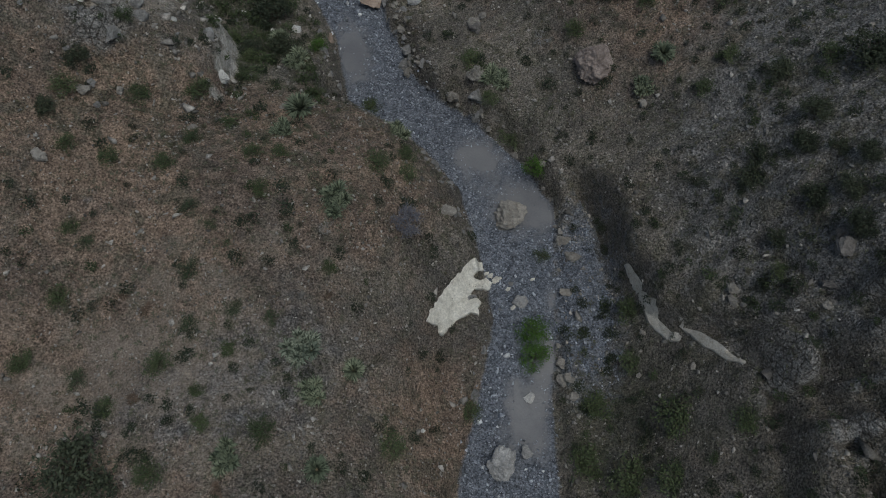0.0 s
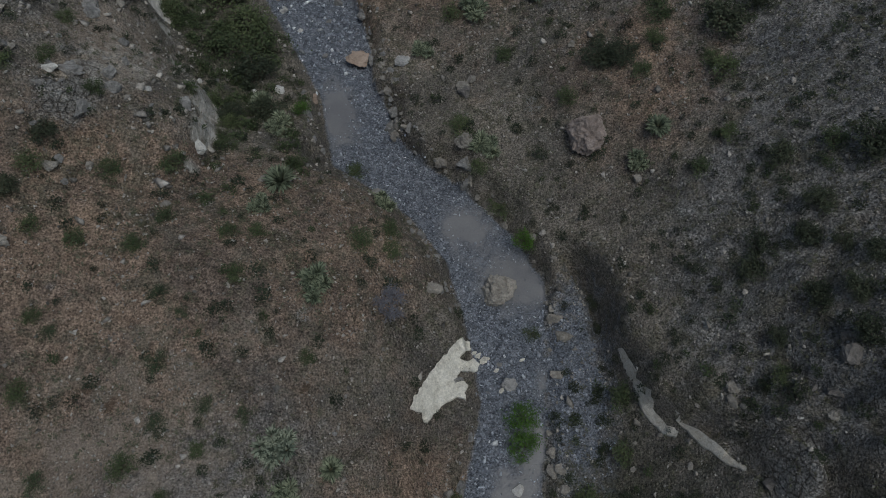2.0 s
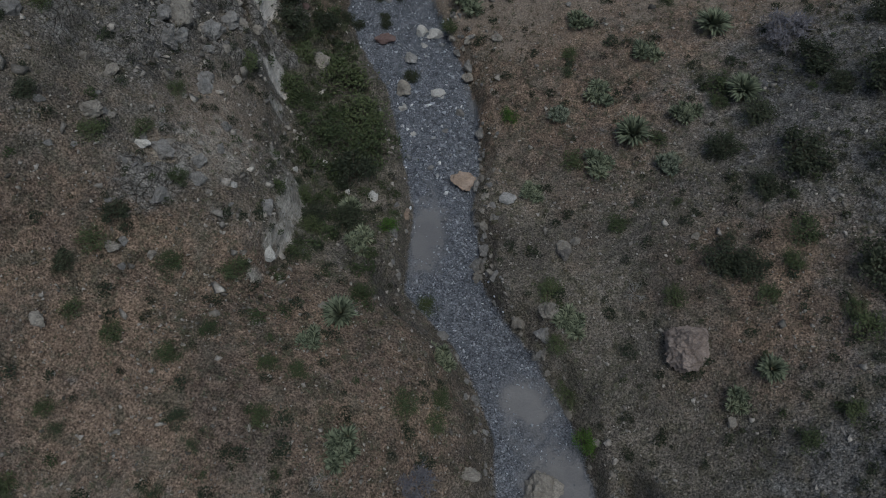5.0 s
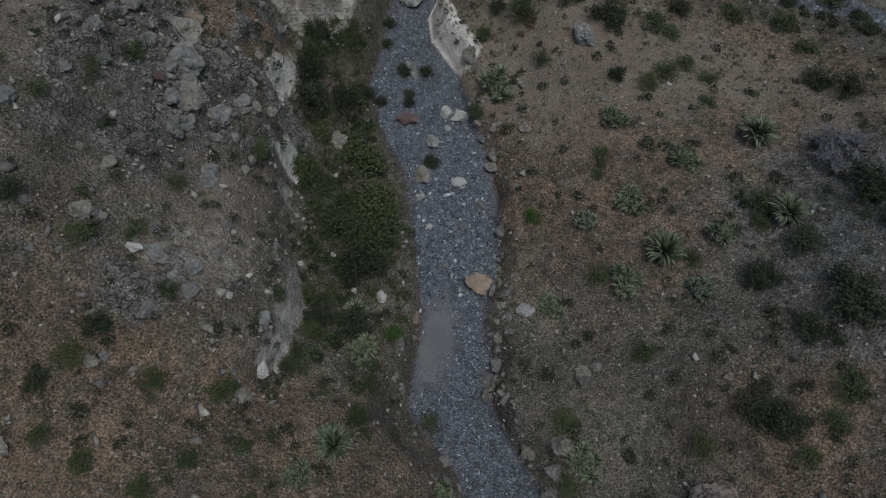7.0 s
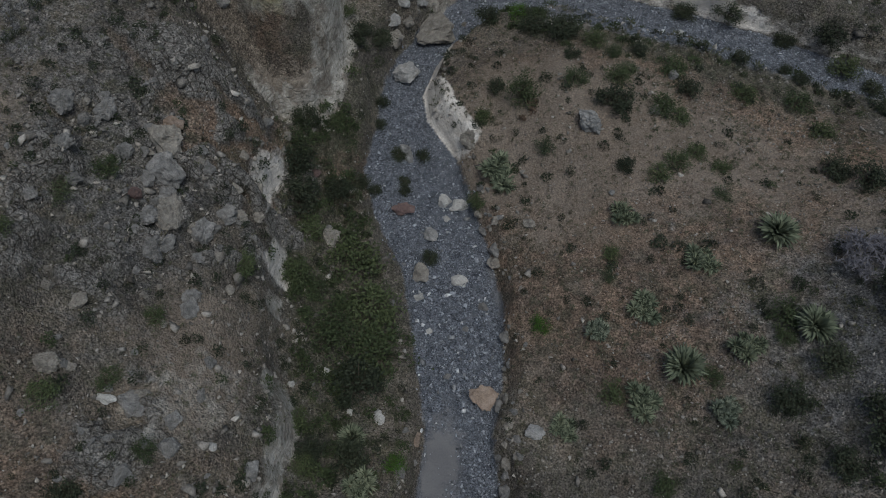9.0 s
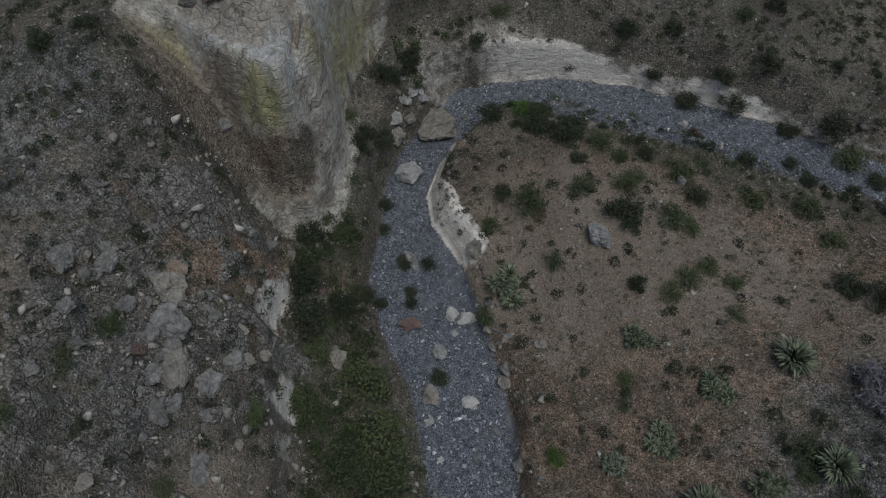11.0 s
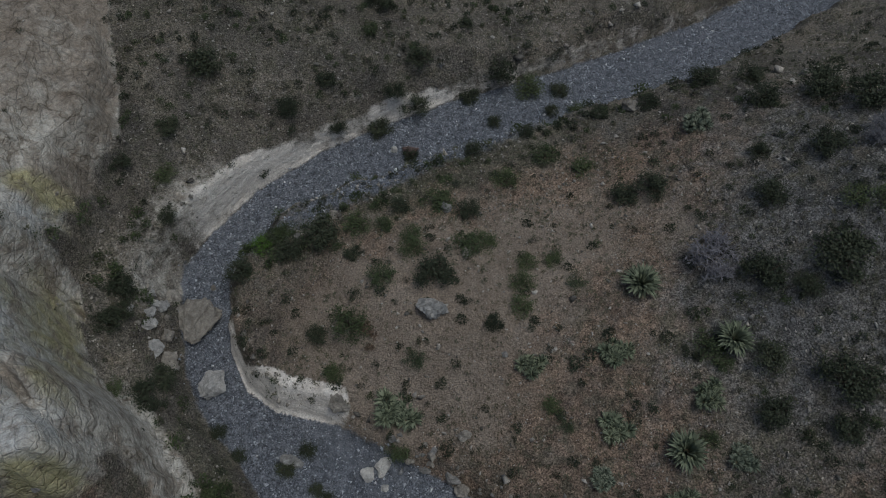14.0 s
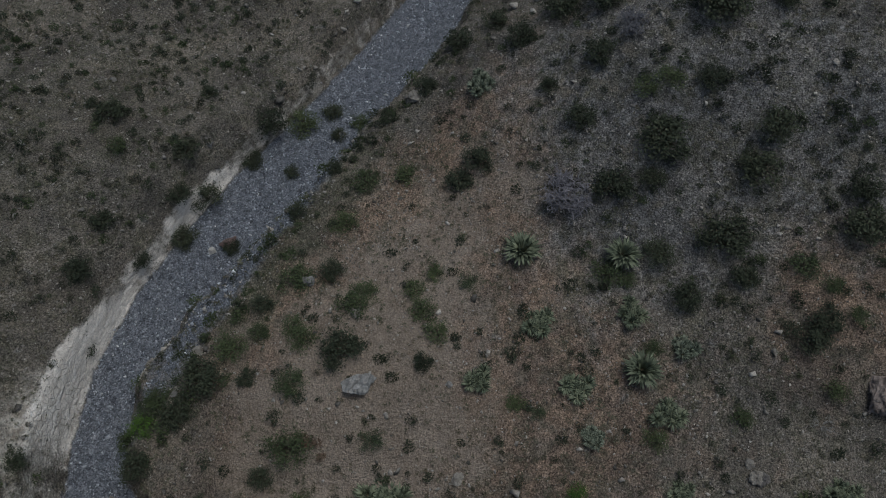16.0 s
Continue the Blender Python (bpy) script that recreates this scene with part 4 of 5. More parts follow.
def bankside(seed, count, first, last, out, low, high):
    """Places for rocks along the edge of the wash, between two of its vertices; out is the side."""
    rnd = random.Random(seed)
    places = []
    for _ in range(count):
        s = rnd.uniform(first, last)
        i, t = int(s), s - int(s)
        (ax, ay, aw), (bx, by, bw) = WASH[i], WASH[i + 1]
        k = math.hypot(bx - ax, by - ay)
        nx, ny = (by - ay) / k * out, -(bx - ax) / k * out
        d = aw + (bw - aw) * t + rnd.uniform(0.0, 0.7)
        w = low + (high - low) * rnd.random() ** 2
        places.append((ax + (bx - ax) * t + nx * d, ay + (by - ay) * t + ny * d, w, w * rnd.uniform(0.6, 1.0), rnd.uniform(0, 180)))
    return places


rock_heap(strewn(3, 46, (-14.3, 23.4), (1.5, 2.9), 0.28, 1.1), GREY, "grey cracked rock of the broken outcrop", "rock", "outcrop rocks", 900)
rock_heap(strewn(4, 34, (-14.6, 22.6), (1.8, 3.2), 0.22, 0.9), TAN, "brownish cracked rock of the broken outcrop", "rock", "outcrop rocks", 1000)
rock_heap(strewn(5, 16, (-11.0, 16.6), (1.1, 1.2), 0.25, 0.7), GREY, "grey cracked rock on the upper ledge", "rock", "ledge rocks", 1100)
rock_heap(strewn(6, 22, (-12.3, 26.0), (0.5, 1.7), 0.25, 0.8), TAN, "pale brown rock on the lip of the ledge", "rock", "ledge rocks", 1150)
rock_heap(strewn(7, 16, (11.2, 5.6), (1.2, 1.6), 0.3, 0.9), DARK, "dark brown layered rock beside the gully", "rock", "gully rocks", 1200)
rock_heap(strewn(8, 16, (7.8, 6.8), (1.2, 0.5), 0.2, 0.55), TAN, "pale brown rock on the gully lip", "rock", "gully rocks", 1250)
rock_heap(bankside(9, 55, 3, 15.5, 1, 0.18, 0.7), TAN, "tan broken rock along the bank of the wash", "rock", "bank rocks", 1300)
rock_heap(bankside(12, 45, 8, 16, 1, 0.2, 0.75), GREY, "grey-brown broken rock heaped on the bank", "rock", "bank rocks", 1700)
rock_heap(bankside(10, 40, 2, 12, -1, 0.18, 0.55), GREY, "grey broken rock along the bank of the wash", "rock", "bank rocks", 1400)
rock_heap([(-11.35, 39.05, 0.8, 0.7, 20), (-11.75, 38.75, 0.62, 0.55, 60), (-11.95, 38.2, 0.85, 0.7, 10), (-12.15, 37.5, 1.1, 0.8, 120), (-11.5, 39.55, 0.42, 0.4, 0), (-12.3, 38.9, 0.5, 0.42, 40)], PALE,
          "pale grey blocky rock heaped at the bend", "rock", "bend rocks", 1550)
rock_heap(strewn(11, 14, (-11.7, 39.6), (0.7, 1.3), 0.25, 0.8), TAN, "pale tan fallen rock at the foot of the bluff", "rock", "fallen rocks", 1500)


# where the plants stand: x, y and width
DARK_BUSHES = [
    (-9.45, 2.81, 2.12), (10.75, 8.33, 1.01), (9.45, 8.7, 0.7), (10.35, 9.51, 1.06), (10.96, 9.52, 0.96), (11.4, 10.31, 0.8),
    (5.85, 10.7, 0.6), (9.16, 10.84, 0.92), (11.08, 10.86, 0.82), (10.39, 11.34, 0.92), (9.45, 11.49, 0.93), (5.7, 11.6, 0.65),
    (10.71, 12.13, 1.03), (-11.99, 13.23, 0.76), (12.27, 13.57, 1.57), (10.44, 14.16, 0.99), (-11.32, 15, 0.92), (-14.31, 16.99, 0.86),
    (-7.42, 18.59, 1.08), (-6.2, 18.92, 1.21), (6.99, 19.91, 1.28), (10.06, 19.99, 1.86), (6.18, 20.05, 1.47), (11.13, 20.5, 1.25),
    (-7, 21.23, 2.07), (7.11, 22.91, 1.2), (10.43, 23.92, 1.81), (11.92, 23.94, 1.64), (7.93, 24.05, 2.05), (5.61, 24.4, 1.3)]
DARK_BUSHES += [
    (16.42, 25.55, 1.47), (6.64, 25.9, 1.34), (12.74, 26.66, 1.28), (-6.55, 27.01, 0.81), (-11.81, 27.11, 1.88), (8.93, 27.16, 1.1),
    (10.26, 27.28, 2.11), (15.2, 27.47, 2.29), (-12.42, 28.22, 1.69), (-10.86, 28.24, 1.3), (8.14, 28.36, 1.76), (-9.67, 29.16, 0.66),
    (-10.37, 29.31, 0.87), (-8.56, 29.57, 0.58), (-8.8, 30.03, 0.6), (-12.84, 30.2, 1.25), (-20.79, 30.24, 1.02), (10.08, 30.53, 1.32),
    (12.75, 30.92, 1.42), (-19.72, 31.23, 0.81), (-9.43, 31.28, 0.88), (-8.5, 31.47, 0.68), (-0.63, 31.71, 0.8), (15.43, 31.91, 1.93),
    (11.19, 32.32, 0.9), (-10.8, 32.5, 0.64), (-21.55, 33.06, 1.12), (15.18, 33.54, 1.98), (7.54, 33.61, 1.43), (-11.14, 33.66, 0.69)]
DARK_BUSHES += [
    (-1.7, 34.3, 1.7), (6.61, 34.02, 1.29), (13.4, 34.5, 1.55), (-6.48, 34.8, 0.92), (-12.73, 35.34, 1.52), (-12.11, 35.92, 1.35),
    (14.58, 36.18, 1.37), (0.93, 36.45, 1.06), (-3.93, 37.05, 0.82), (12.93, 37.15, 1.34), (10.36, 37.45, 1.15), (-1.38, 38.04, 0.88),
    (8.55, 38.4, 0.96), (-4.65, 38.41, 1.77), (-13.02, 38.5, 1.25), (-5.99, 38.64, 1.33), (-12.38, 38.84, 1), (-8.1, 38.85, 1.24),
    (5.26, 39.07, 0.78), (2.73, 39.24, 0.89), (-6.58, 39.64, 0.91), (-12.18, 39.76, 1.27), (8.02, 40.87, 0.81), (5.26, 41.64, 0.8),
    (0.88, 41.75, 0.83), (9.01, 41.77, 1.07), (-9.77, 42.06, 0.92), (6.63, 43.62, 1.75), (5, 43.65, 1.17), (0.31, 43.86, 1.43)]
DARK_BUSHES += [
    (2.26, 44.02, 1.72), (-1.59, 44.19, 1.07), (-10.52, 44.22, 1.07), (1.37, 44.34, 1.23), (3.08, 45.01, 1.42), (-3.39, 45.07, 1.25),
    (-8.42, 45.38, 1.24), (-1.35, 45.49, 1.12), (6.13, 46.02, 0.83), (-5.95, 47.43, 1.74), (2.62, 48, 1.49)]
OLIVE_SHRUBS = [
    (6.6, 2.57, 1.25), (-7.59, 2.67, 0.92), (5.57, 2.68, 1.48), (4.44, 3.28, 1.33), (-1.56, 3.68, 1.05), (-4.93, 3.74, 0.91), (8.23, 3.96, 1.02),
    (-6.57, 4.01, 0.67), (-9.28, 4.42, 0.71), (6.99, 4.43, 1.44), (-6.81, 4.88, 0.51), (4.95, 5.01, 1.15), (0.8, 5.03, 0.86),
    (-7.93, 5.55, 0.87), (-11.75, 5.64, 0.84), (-6.1, 6.09, 0.6), (6.11, 6.38, 0.97), (-11.06, 7.58, 0.79), (9.24, 7.63, 0.68),
    (6.19, 8.16, 1.18), (-3.46, 8.75, 0.53), (-10.91, 9.62, 0.66), (-5.56, 11.09, 0.73), (-8.59, 11.89, 0.81), (-10.19, 11.95, 0.83),
    (-11.35, 12.12, 0.75), (-6.03, 12.53, 0.69), (-5.17, 12.61, 0.68), (-1.19, 12.69, 0.88), (-2.19, 12.81, 0.97)]
OLIVE_SHRUBS += [
    (-7.94, 12.93, 0.73), (-1.2, 13.37, 0.8), (11.62, 14.07, 0.99), (-11.73, 14.19, 1.02), (-9.78, 14.42, 1.01), (8.63, 14.58, 0.91),
    (-8.13, 14.98, 1.03), (2.62, 15.3, 1.1), (9.51, 15.5, 0.83), (-4.58, 16.02, 0.87), (1.87, 16.52, 0.88), (-7.11, 16.76, 1.08),
    (-12.67, 16.8, 1.02), (-2.86, 17.06, 0.86), (-11.9, 17.82, 0.86), (-7.37, 18.04, 0.94), (9.85, 18.07, 1.18), (1.14, 18.26, 1.1),
    (9.57, 18.6, 0.9), (5.05, 18.62, 0.91), (7.51, 18.93, 0.9), (-8.25, 19.33, 1.07), (-12.02, 19.87, 0.74), (-15.58, 19.95, 0.76),
    (7.99, 20.16, 0.92), (2.85, 21.16, 0.95), (8.23, 21.21, 1.27), (-8.73, 22.6, 1.93), (-11.21, 22.67, 1.19), (-7, 22.72, 2.35)]
OLIVE_SHRUBS += [
    (-15.18, 23.27, 0.92), (0.83, 23.54, 1), (-9.88, 24.07, 1.33), (-10.77, 24.15, 1.55), (-7.66, 24.17, 2.2), (3.55, 24.7, 0.8),
    (-8.98, 25.69, 2.4), (-11.17, 26.34, 1.64), (5.38, 26.54, 0.84), (5.22, 27.33, 1.28), (12.25, 28.08, 1.37), (-0.3, 28.25, 0.87),
    (11.77, 28.82, 1.14), (-12.57, 29.11, 1.47), (-5.6, 29.73, 1.07), (-12, 30.97, 1.02), (0.57, 31.85, 1.06), (1.06, 32.65, 1.09),
    (2.71, 32.98, 0.86), (-6.54, 33.18, 0.93), (1.71, 33.33, 0.96), (-23.59, 34.67, 1.14), (0.83, 34.9, 1.07), (0.07, 35.04, 1.41),
    (-3.39, 35.45, 1.24), (-1.92, 35.83, 1.14), (-13.57, 35.86, 0.92), (6.13, 36.17, 1.18), (-1.6, 36.5, 0.95), (3.06, 37.27, 1.2)]
OLIVE_SHRUBS += [
    (-2.34, 37.41, 0.95), (0.19, 37.51, 1.44), (5.26, 37.55, 1.39), (-3.15, 38.11, 1.31), (-5.84, 39.67, 1.01), (9.16, 40.35, 1.1),
    (7.74, 42.61, 1.68), (-9.24, 43.74, 1.18), (1.52, 46.88, 1.04)]
SOTOLS = [
    (-3.44, 2.84, 0.75), (-5.76, 3.12, 0.99), (-3.8, 4.99, 1.01), (-2.65, 5.71, 0.73), (-3.36, 10.92, 1.28), (-5.3, 13.68, 0.89),
    (-4.85, 14.85, 1.09), (-1.69, 14.86, 1.17), (7.13, 15.53, 0.95), (7.74, 16.62, 0.86), (2.1, 17.23, 1.27), (-5.56, 18.1, 1.21),
    (-6.45, 19.52, 0.88), (-0.25, 22.01, 0.98), (1.74, 23.46, 1.29), (2.71, 24.8, 1.32), (4.41, 25.91, 1.24), (1.21, 26.56, 1.27),
    (6.08, 27.03, 1.27), (2.66, 28.7, 1.32), (-0.23, 29.73, 1.12), (4.77, 30.41, 1.38), (-5.06, 30.86, 1.81)]
SILVER_SOTOLS = [
    (-4.07, 6.21, 1.44), (4.13, 23.73, 1.29), (-0.07, 25.43, 1.03), (10.84, 35.15, 1.61)]
GREEN_SHRUBS = [
    (-10.21, 5.19, 0.77), (-7.26, 6.72, 0.73), (-4.92, 7.01, 0.61), (-6.03, 7.28, 0.65), (-7.41, 8.4, 0.8), (-10.49, 9.15, 0.66),
    (-6.93, 9.85, 0.51), (-7.64, 10.32, 0.7), (3.5, 10.52, 0.72), (-15.73, 21.88, 1.09), (-0.25, 27.53, 0.81), (2.95, 31.77, 0.89),
    (-3.74, 32.13, 1.09)]
FRESH_SHRUBS = [
    (3, 6.73, 1.21), (3.06, 7.66, 1.22), (3.39, 13.87, 0.97), (-4.89, 19.23, 0.81), (-1.89, 25.15, 0.84), (-6.91, 39.52, 1.01)]
ROUND_SHRUBS = [
    (-10.09, 16.53, 0.82), (-5.29, 34.45, 1.72)]
LILAC_SHRUBS = [
    (-1.16, 10.83, 1.04), (7.3, 29.76, 1.7), (14.08, 30.32, 1.21)]
RUSTY_CLUMPS = [
    (-5.85, 2.2, 0.65), (-8.48, 4.64, 0.56), (-8.58, 7.25, 0.58), (-9.32, 7.69, 0.46), (-3.47, 7.85, 0.43), (-4.92, 33.36, 0.62),
    (-4.73, 33.85, 1.01)]
DEAD_SHRUBS = [
    (-3.6, 10.01, 0.63), (3.82, 18.67, 0.92)]


def link_mesh(name, verts, faces, mat, parent=None, label="", smooth=False):
    me = bpy.data.meshes.new(name)
    me.from_pydata(verts, [], faces)
    me.materials.append(mat)
    if smooth:
        me.polygons.foreach_set("use_smooth", [True] * len(me.polygons))
    ob = new(name, me)
    if parent:
        ob.parent = parent
    return tagged(ob, label)


def blade(verts, faces, root, tip, width, bow, rnd):
    """One narrow leaf of two quads and a point, bowed downwards."""
    root, tip = Vector(root), Vector(tip)
    way = tip - root
    across = way.cross(Vector((0, 0, 1)))
    if across.length < 1e-4:
        across = Vector((1, 0, 0))
    across = across.normalized() * width / 2
    middle = root + way * 0.55 + Vector((0, 0, bow))
    k = len(verts)
    verts += [root - across * 0.8, root + across * 0.8, middle - across, middle + across, tip]
    faces += [(k, k + 1, k + 3, k + 2), (k + 2, k + 3, k + 4)]


def tube(verts, faces, points, r0, r1, sides=4):
    """A tapering twig through the points."""
    k = len(verts)
    n = len(points)
    for i, p in enumerate(points):
        p = Vector(p)
        way = (Vector(points[min(i + 1, n - 1)]) - Vector(points[max(i - 1, 0)])).normalized()
        a = way.orthogonal().normalized()
        b = way.cross(a)
        r = r0 + (r1 - r0) * i / (n - 1)
        verts += [p + (a * math.cos(t) + b * math.sin(t)) * r for t in (2 * math.pi * s / sides for s in range(sides))]
    for i in range(n - 1):
        for s in range(sides):
            faces.append((k + i * sides + s, k + i * sides + (s + 1) % sides, k + (i + 1) * sides + (s + 1) % sides, k + (i + 1) * sides + s))


def rosette_plant(name, seed, mat, label, category, blades=170, width=0.03, skirt=True, heads=1):
    """A plant of stiff narrow blades round one or more short trunks, one metre across."""
    rnd = random.Random(seed)
    base = tagged(new(name), label, category)
    spots = [(0, 0, 1.0)] if heads == 1 else [(r * math.cos(a), r * math.sin(a), rnd.uniform(0.42, 0.58)) for r, a in ((0.29 * math.sqrt((i + 0.4) / heads), 2.4 * i + rnd.uniform(-0.3, 0.3)) for i in range(heads))]
    for cx, cy, big in spots:
        v, f = [], []
        top = 0.16 * big
        tube(v, f, [(cx, cy, -0.15), (cx, cy, top * 0.5), (cx, cy, top)], 0.075 * big, 0.06 * big, 7)
        link_mesh("trunk", v, f, TWIG, base, "short shaggy brown trunk")
        v, f = [], []
        for _ in range(int(blades / heads ** 0.5)):
            a, e = rnd.uniform(0, 6.283), math.asin(rnd.uniform(0.05, 0.98))
            long = big * rnd.uniform(0.4, 0.54)
            tip = (cx + long * math.cos(a) * math.cos(e), cy + long * math.sin(a) * math.cos(e), top + long * math.sin(e) * 0.8)
            blade(v, f, (cx + 0.05 * big * math.cos(a), cy + 0.05 * big * math.sin(a), top), tip, width * big * rnd.uniform(0.8, 1.25), 0.05 * big, rnd)
        link_mesh("leaf_rosette", v, f, mat, base)
        if skirt:
            v, f = [], []
            for _ in range(34):
                a, long = rnd.uniform(0, 6.283), big * rnd.uniform(0.25, 0.4)
                blade(v, f, (cx, cy, top * 0.8), (cx + long * math.cos(a), cy + long * math.sin(a), 0.02), width * big, 0.03, rnd)
            link_mesh("dry_skirt", v, f, STRAW, base, "dead straw-coloured lower leaves")
    return base


def leafy_shrub(name, seed, mat, label, category, clumps=20, leaves=42, leaf=0.055, tall=0.62, ragged=0.3):
    """A twiggy shrub a metre across: stems that fork and a crown of many small leaves in uneven clumps."""
    rnd = random.Random(seed)
    base = tagged(new(name), label, category)
    v, f = [], []
    crown_v, crown_f = [], []
    for c in range(clumps):
        a, e = rnd.uniform(0, 6.283), math.asin(rnd.uniform(0.0, 1.0))
        out = rnd.uniform(0.4, 1.0) ** 0.7 * (1 + rnd.uniform(-ragged, ragged) * 0.6)
        centre = Vector((0.44 * out * math.cos(a) * math.cos(e), 0.44 * out * math.sin(a) * math.cos(e), 0.12 + tall * 0.72 * out * math.sin(e)))
        fork = Vector((centre.x * 0.35, centre.y * 0.35, centre.z * 0.45))
        tube(v, f, [(centre.x * 0.05, centre.y * 0.05, -0.12), fork, centre * 0.97], 0.012, 0.004, 3)
        r = rnd.uniform(0.1, 0.22)
        for _ in range(leaves):
            d = Vector((rnd.gauss(0, 0.5), rnd.gauss(0, 0.5), rnd.gauss(0, 0.42))) * r
            p = centre + d
            u = Vector((rnd.gauss(0, 1), rnd.gauss(0, 1), rnd.gauss(0, 0.7))).normalized() * leaf * rnd.uniform(0.6, 1.3)
            w = u.orthogonal().normalized() * leaf * 0.3
            w.rotate(Euler((rnd.uniform(0, 6), rnd.uniform(0, 6), 0)))
            k = len(crown_v)
            crown_v += [p - u * 0.5, p + w, p + u * 0.5, p - w]
            crown_f.append((k, k + 1, k + 2, k + 3))
    link_mesh("branchwork", v, f, TWIG, base, "thin brown forking stems")
    link_mesh("crown", crown_v, crown_f, mat, base)
    return base


def bare_shrub(name, seed, mat, label, category, limbs=13, twigs=6, fine=0):
    """A leafless shrub a metre across: crooked limbs that fork into twigs."""
    rnd = random.Random(seed)
    base = tagged(new(name), label, category)
    v, f = [], []
    tv, tf = [], []
    for _ in range(limbs):
        a, e = rnd.uniform(0, 6.283), math.asin(rnd.uniform(0.15, 0.9))
        end = Vector((0.5 * math.cos(a) * math.cos(e), 0.5 * math.sin(a) * math.cos(e), 0.55 * math.sin(e)))
        bend = end * 0.5 + Vector((rnd.uniform(-0.06, 0.06), rnd.uniform(-0.06, 0.06), 0.05))
        tube(v, f, [(0, 0, -0.1), bend, end], 0.016, 0.005, 4)
        for _ in range(twigs):
            s = rnd.uniform(0.4, 1.0)
            p = bend.lerp(end, s)
            q = p + Vector((rnd.gauss(0, 0.1), rnd.gauss(0, 0.1), rnd.uniform(-0.02, 0.13)))
            tube(tv, tf, [p, q], 0.007, 0.003, 3)
            for _ in range(fine):
                d = Vector((rnd.gauss(0, 0.07), rnd.gauss(0, 0.07), rnd.gauss(0, 0.06)))
                blade(tv, tf, q, q + d, 0.014, 0.0, rnd)
    link_mesh("branchwork", v, f, mat, base)
    link_mesh("twig_spray", tv, tf, mat, base)
    return base


def stand(kinds, places, group, seed, flat=(0.85, 1.15)):
    """Puts copies of the plants at their places, sunk a little and turned at random; each kind's first build takes the first place."""
    rnd = random.Random(seed)
    for i, (x, y, w) in enumerate(places):
        src = kinds[i % len(kinds)]
        m = pose(x, y, at_ground(x, y) - 0.02, rnd.uniform(-4, 4), rnd.uniform(-4, 4), rnd.uniform(0, 360)) @ Matrix.Diagonal((w, w, w * rnd.uniform(*flat), 1))
        if i < len(kinds):
            src.matrix_world = m
            src["group"] = group
        else:
            ob = copy_thing(src, m)
            ob.matrix_basis = m


stand([leafy_shrub("shrub", 21 + i, DUSKY, "dark green rounded desert shrub rooted in stony soil", "shrub", 52, 36, 0.062) for i in range(4)], DARK_BUSHES, "dark desert shrubs", 1, (0.7, 1.0))
stand([leafy_shrub("shrub", 31 + i, OLIVE, "low olive-green shrub with a thin ragged crown", "shrub", 42, 28, 0.062, 0.5, 0.35) for i in range(4)], OLIVE_SHRUBS, "olive shrubs", 2, (0.6, 0.9))
stand([rosette_plant("sotol", 41 + i, SOTOL, "spiky grey-green desert sotol with narrow leaves", "sotol", 190, 0.062, True, (1, 8, 6)[i]) for i in range(3)], [(x, y, w * 1.2) for x, y, w in SOTOLS], "sotols on the slopes", 3)
stand([rosette_plant("sotol", 51 + i, SILVER, "silvery grey-green spiky sotol with dry lower leaves", "sotol", 260, 0.07, True, (9, 7)[i]) for i in range(2)], SILVER_SOTOLS, "silvery sotols", 4)
stand([leafy_shrub("shrub", 61 + i, SAGE, "small fuzzy green-grey bush on reddish gravel", "shrub", 40, 26, 0.055, 0.4, 0.35) for i in range(2)], GREEN_SHRUBS, "small fuzzy bushes", 5, (0.6, 0.8))
stand([leafy_shrub("shrub", 66 + i, FRESH, "fresh bright green leafy shrub near the wash", "shrub", 30, 40, 0.06, 0.7) for i in range(2)], FRESH_SHRUBS, "fresh green shrubs", 6)
stand([leafy_shrub("shrub", 71, OLIVE, "dense rounded yellow-green shrub on the sandy hilltop", "shrub", 40, 40, 0.05, 0.6, 0.1)], ROUND_SHRUBS, "rounded hilltop shrubs", 7)
stand([bare_shrub("shrub", 81, LILAC, "lilac-grey twiggy shrub with fine dry branches", "shrub", 22, 9, 6)], LILAC_SHRUBS, "lilac-grey shrubs", 8)
stand([rosette_plant("agave_clump", 86 + i, RUSTY, "rusty brown clump of small spiky agaves", "agave", 90, 0.06, False, 5) for i in range(2)], RUSTY_CLUMPS, "rusty agave clumps", 9, (0.6, 0.8))
stand([bare_shrub("dead_shrub", 91, ASH, "bleached leafless shrub lying on stony soil", "dead shrub", 14, 6)], DEAD_SHRUBS, "bleached dead shrubs", 10, (0.5, 0.8))


# ---- what nobody could count: pebbles, stones, tufts ----
def pebble_forms(seed, count=6):
    """A few angular twelve-sided stones as arrays."""
    rnd = random.Random(seed)
    forms = []
    while len(forms) < count:
        bm = bmesh.new()
        for _ in range(8):
            v = Vector((rnd.gauss(0, 1), rnd.gauss(0, 1), rnd.gauss(0, 1))).normalized()
            bm.verts.new((v.x * 0.5, v.y * 0.4, v.z * 0.3))
        r = bmesh.ops.convex_hull(bm, input=bm.verts)
        bmesh.ops.delete(bm, geom=[g for g in r["geom_interior"] if isinstance(g, bmesh.types.BMVert)], context="VERTS")
        bmesh.ops.triangulate(bm, faces=bm.faces[:])
        bm.verts.index_update()
        forms.append((np.array([v.co[:] for v in bm.verts]), np.array([[v.index for v in f.verts] for f in bm.faces])))
        bm.free()
    return forms


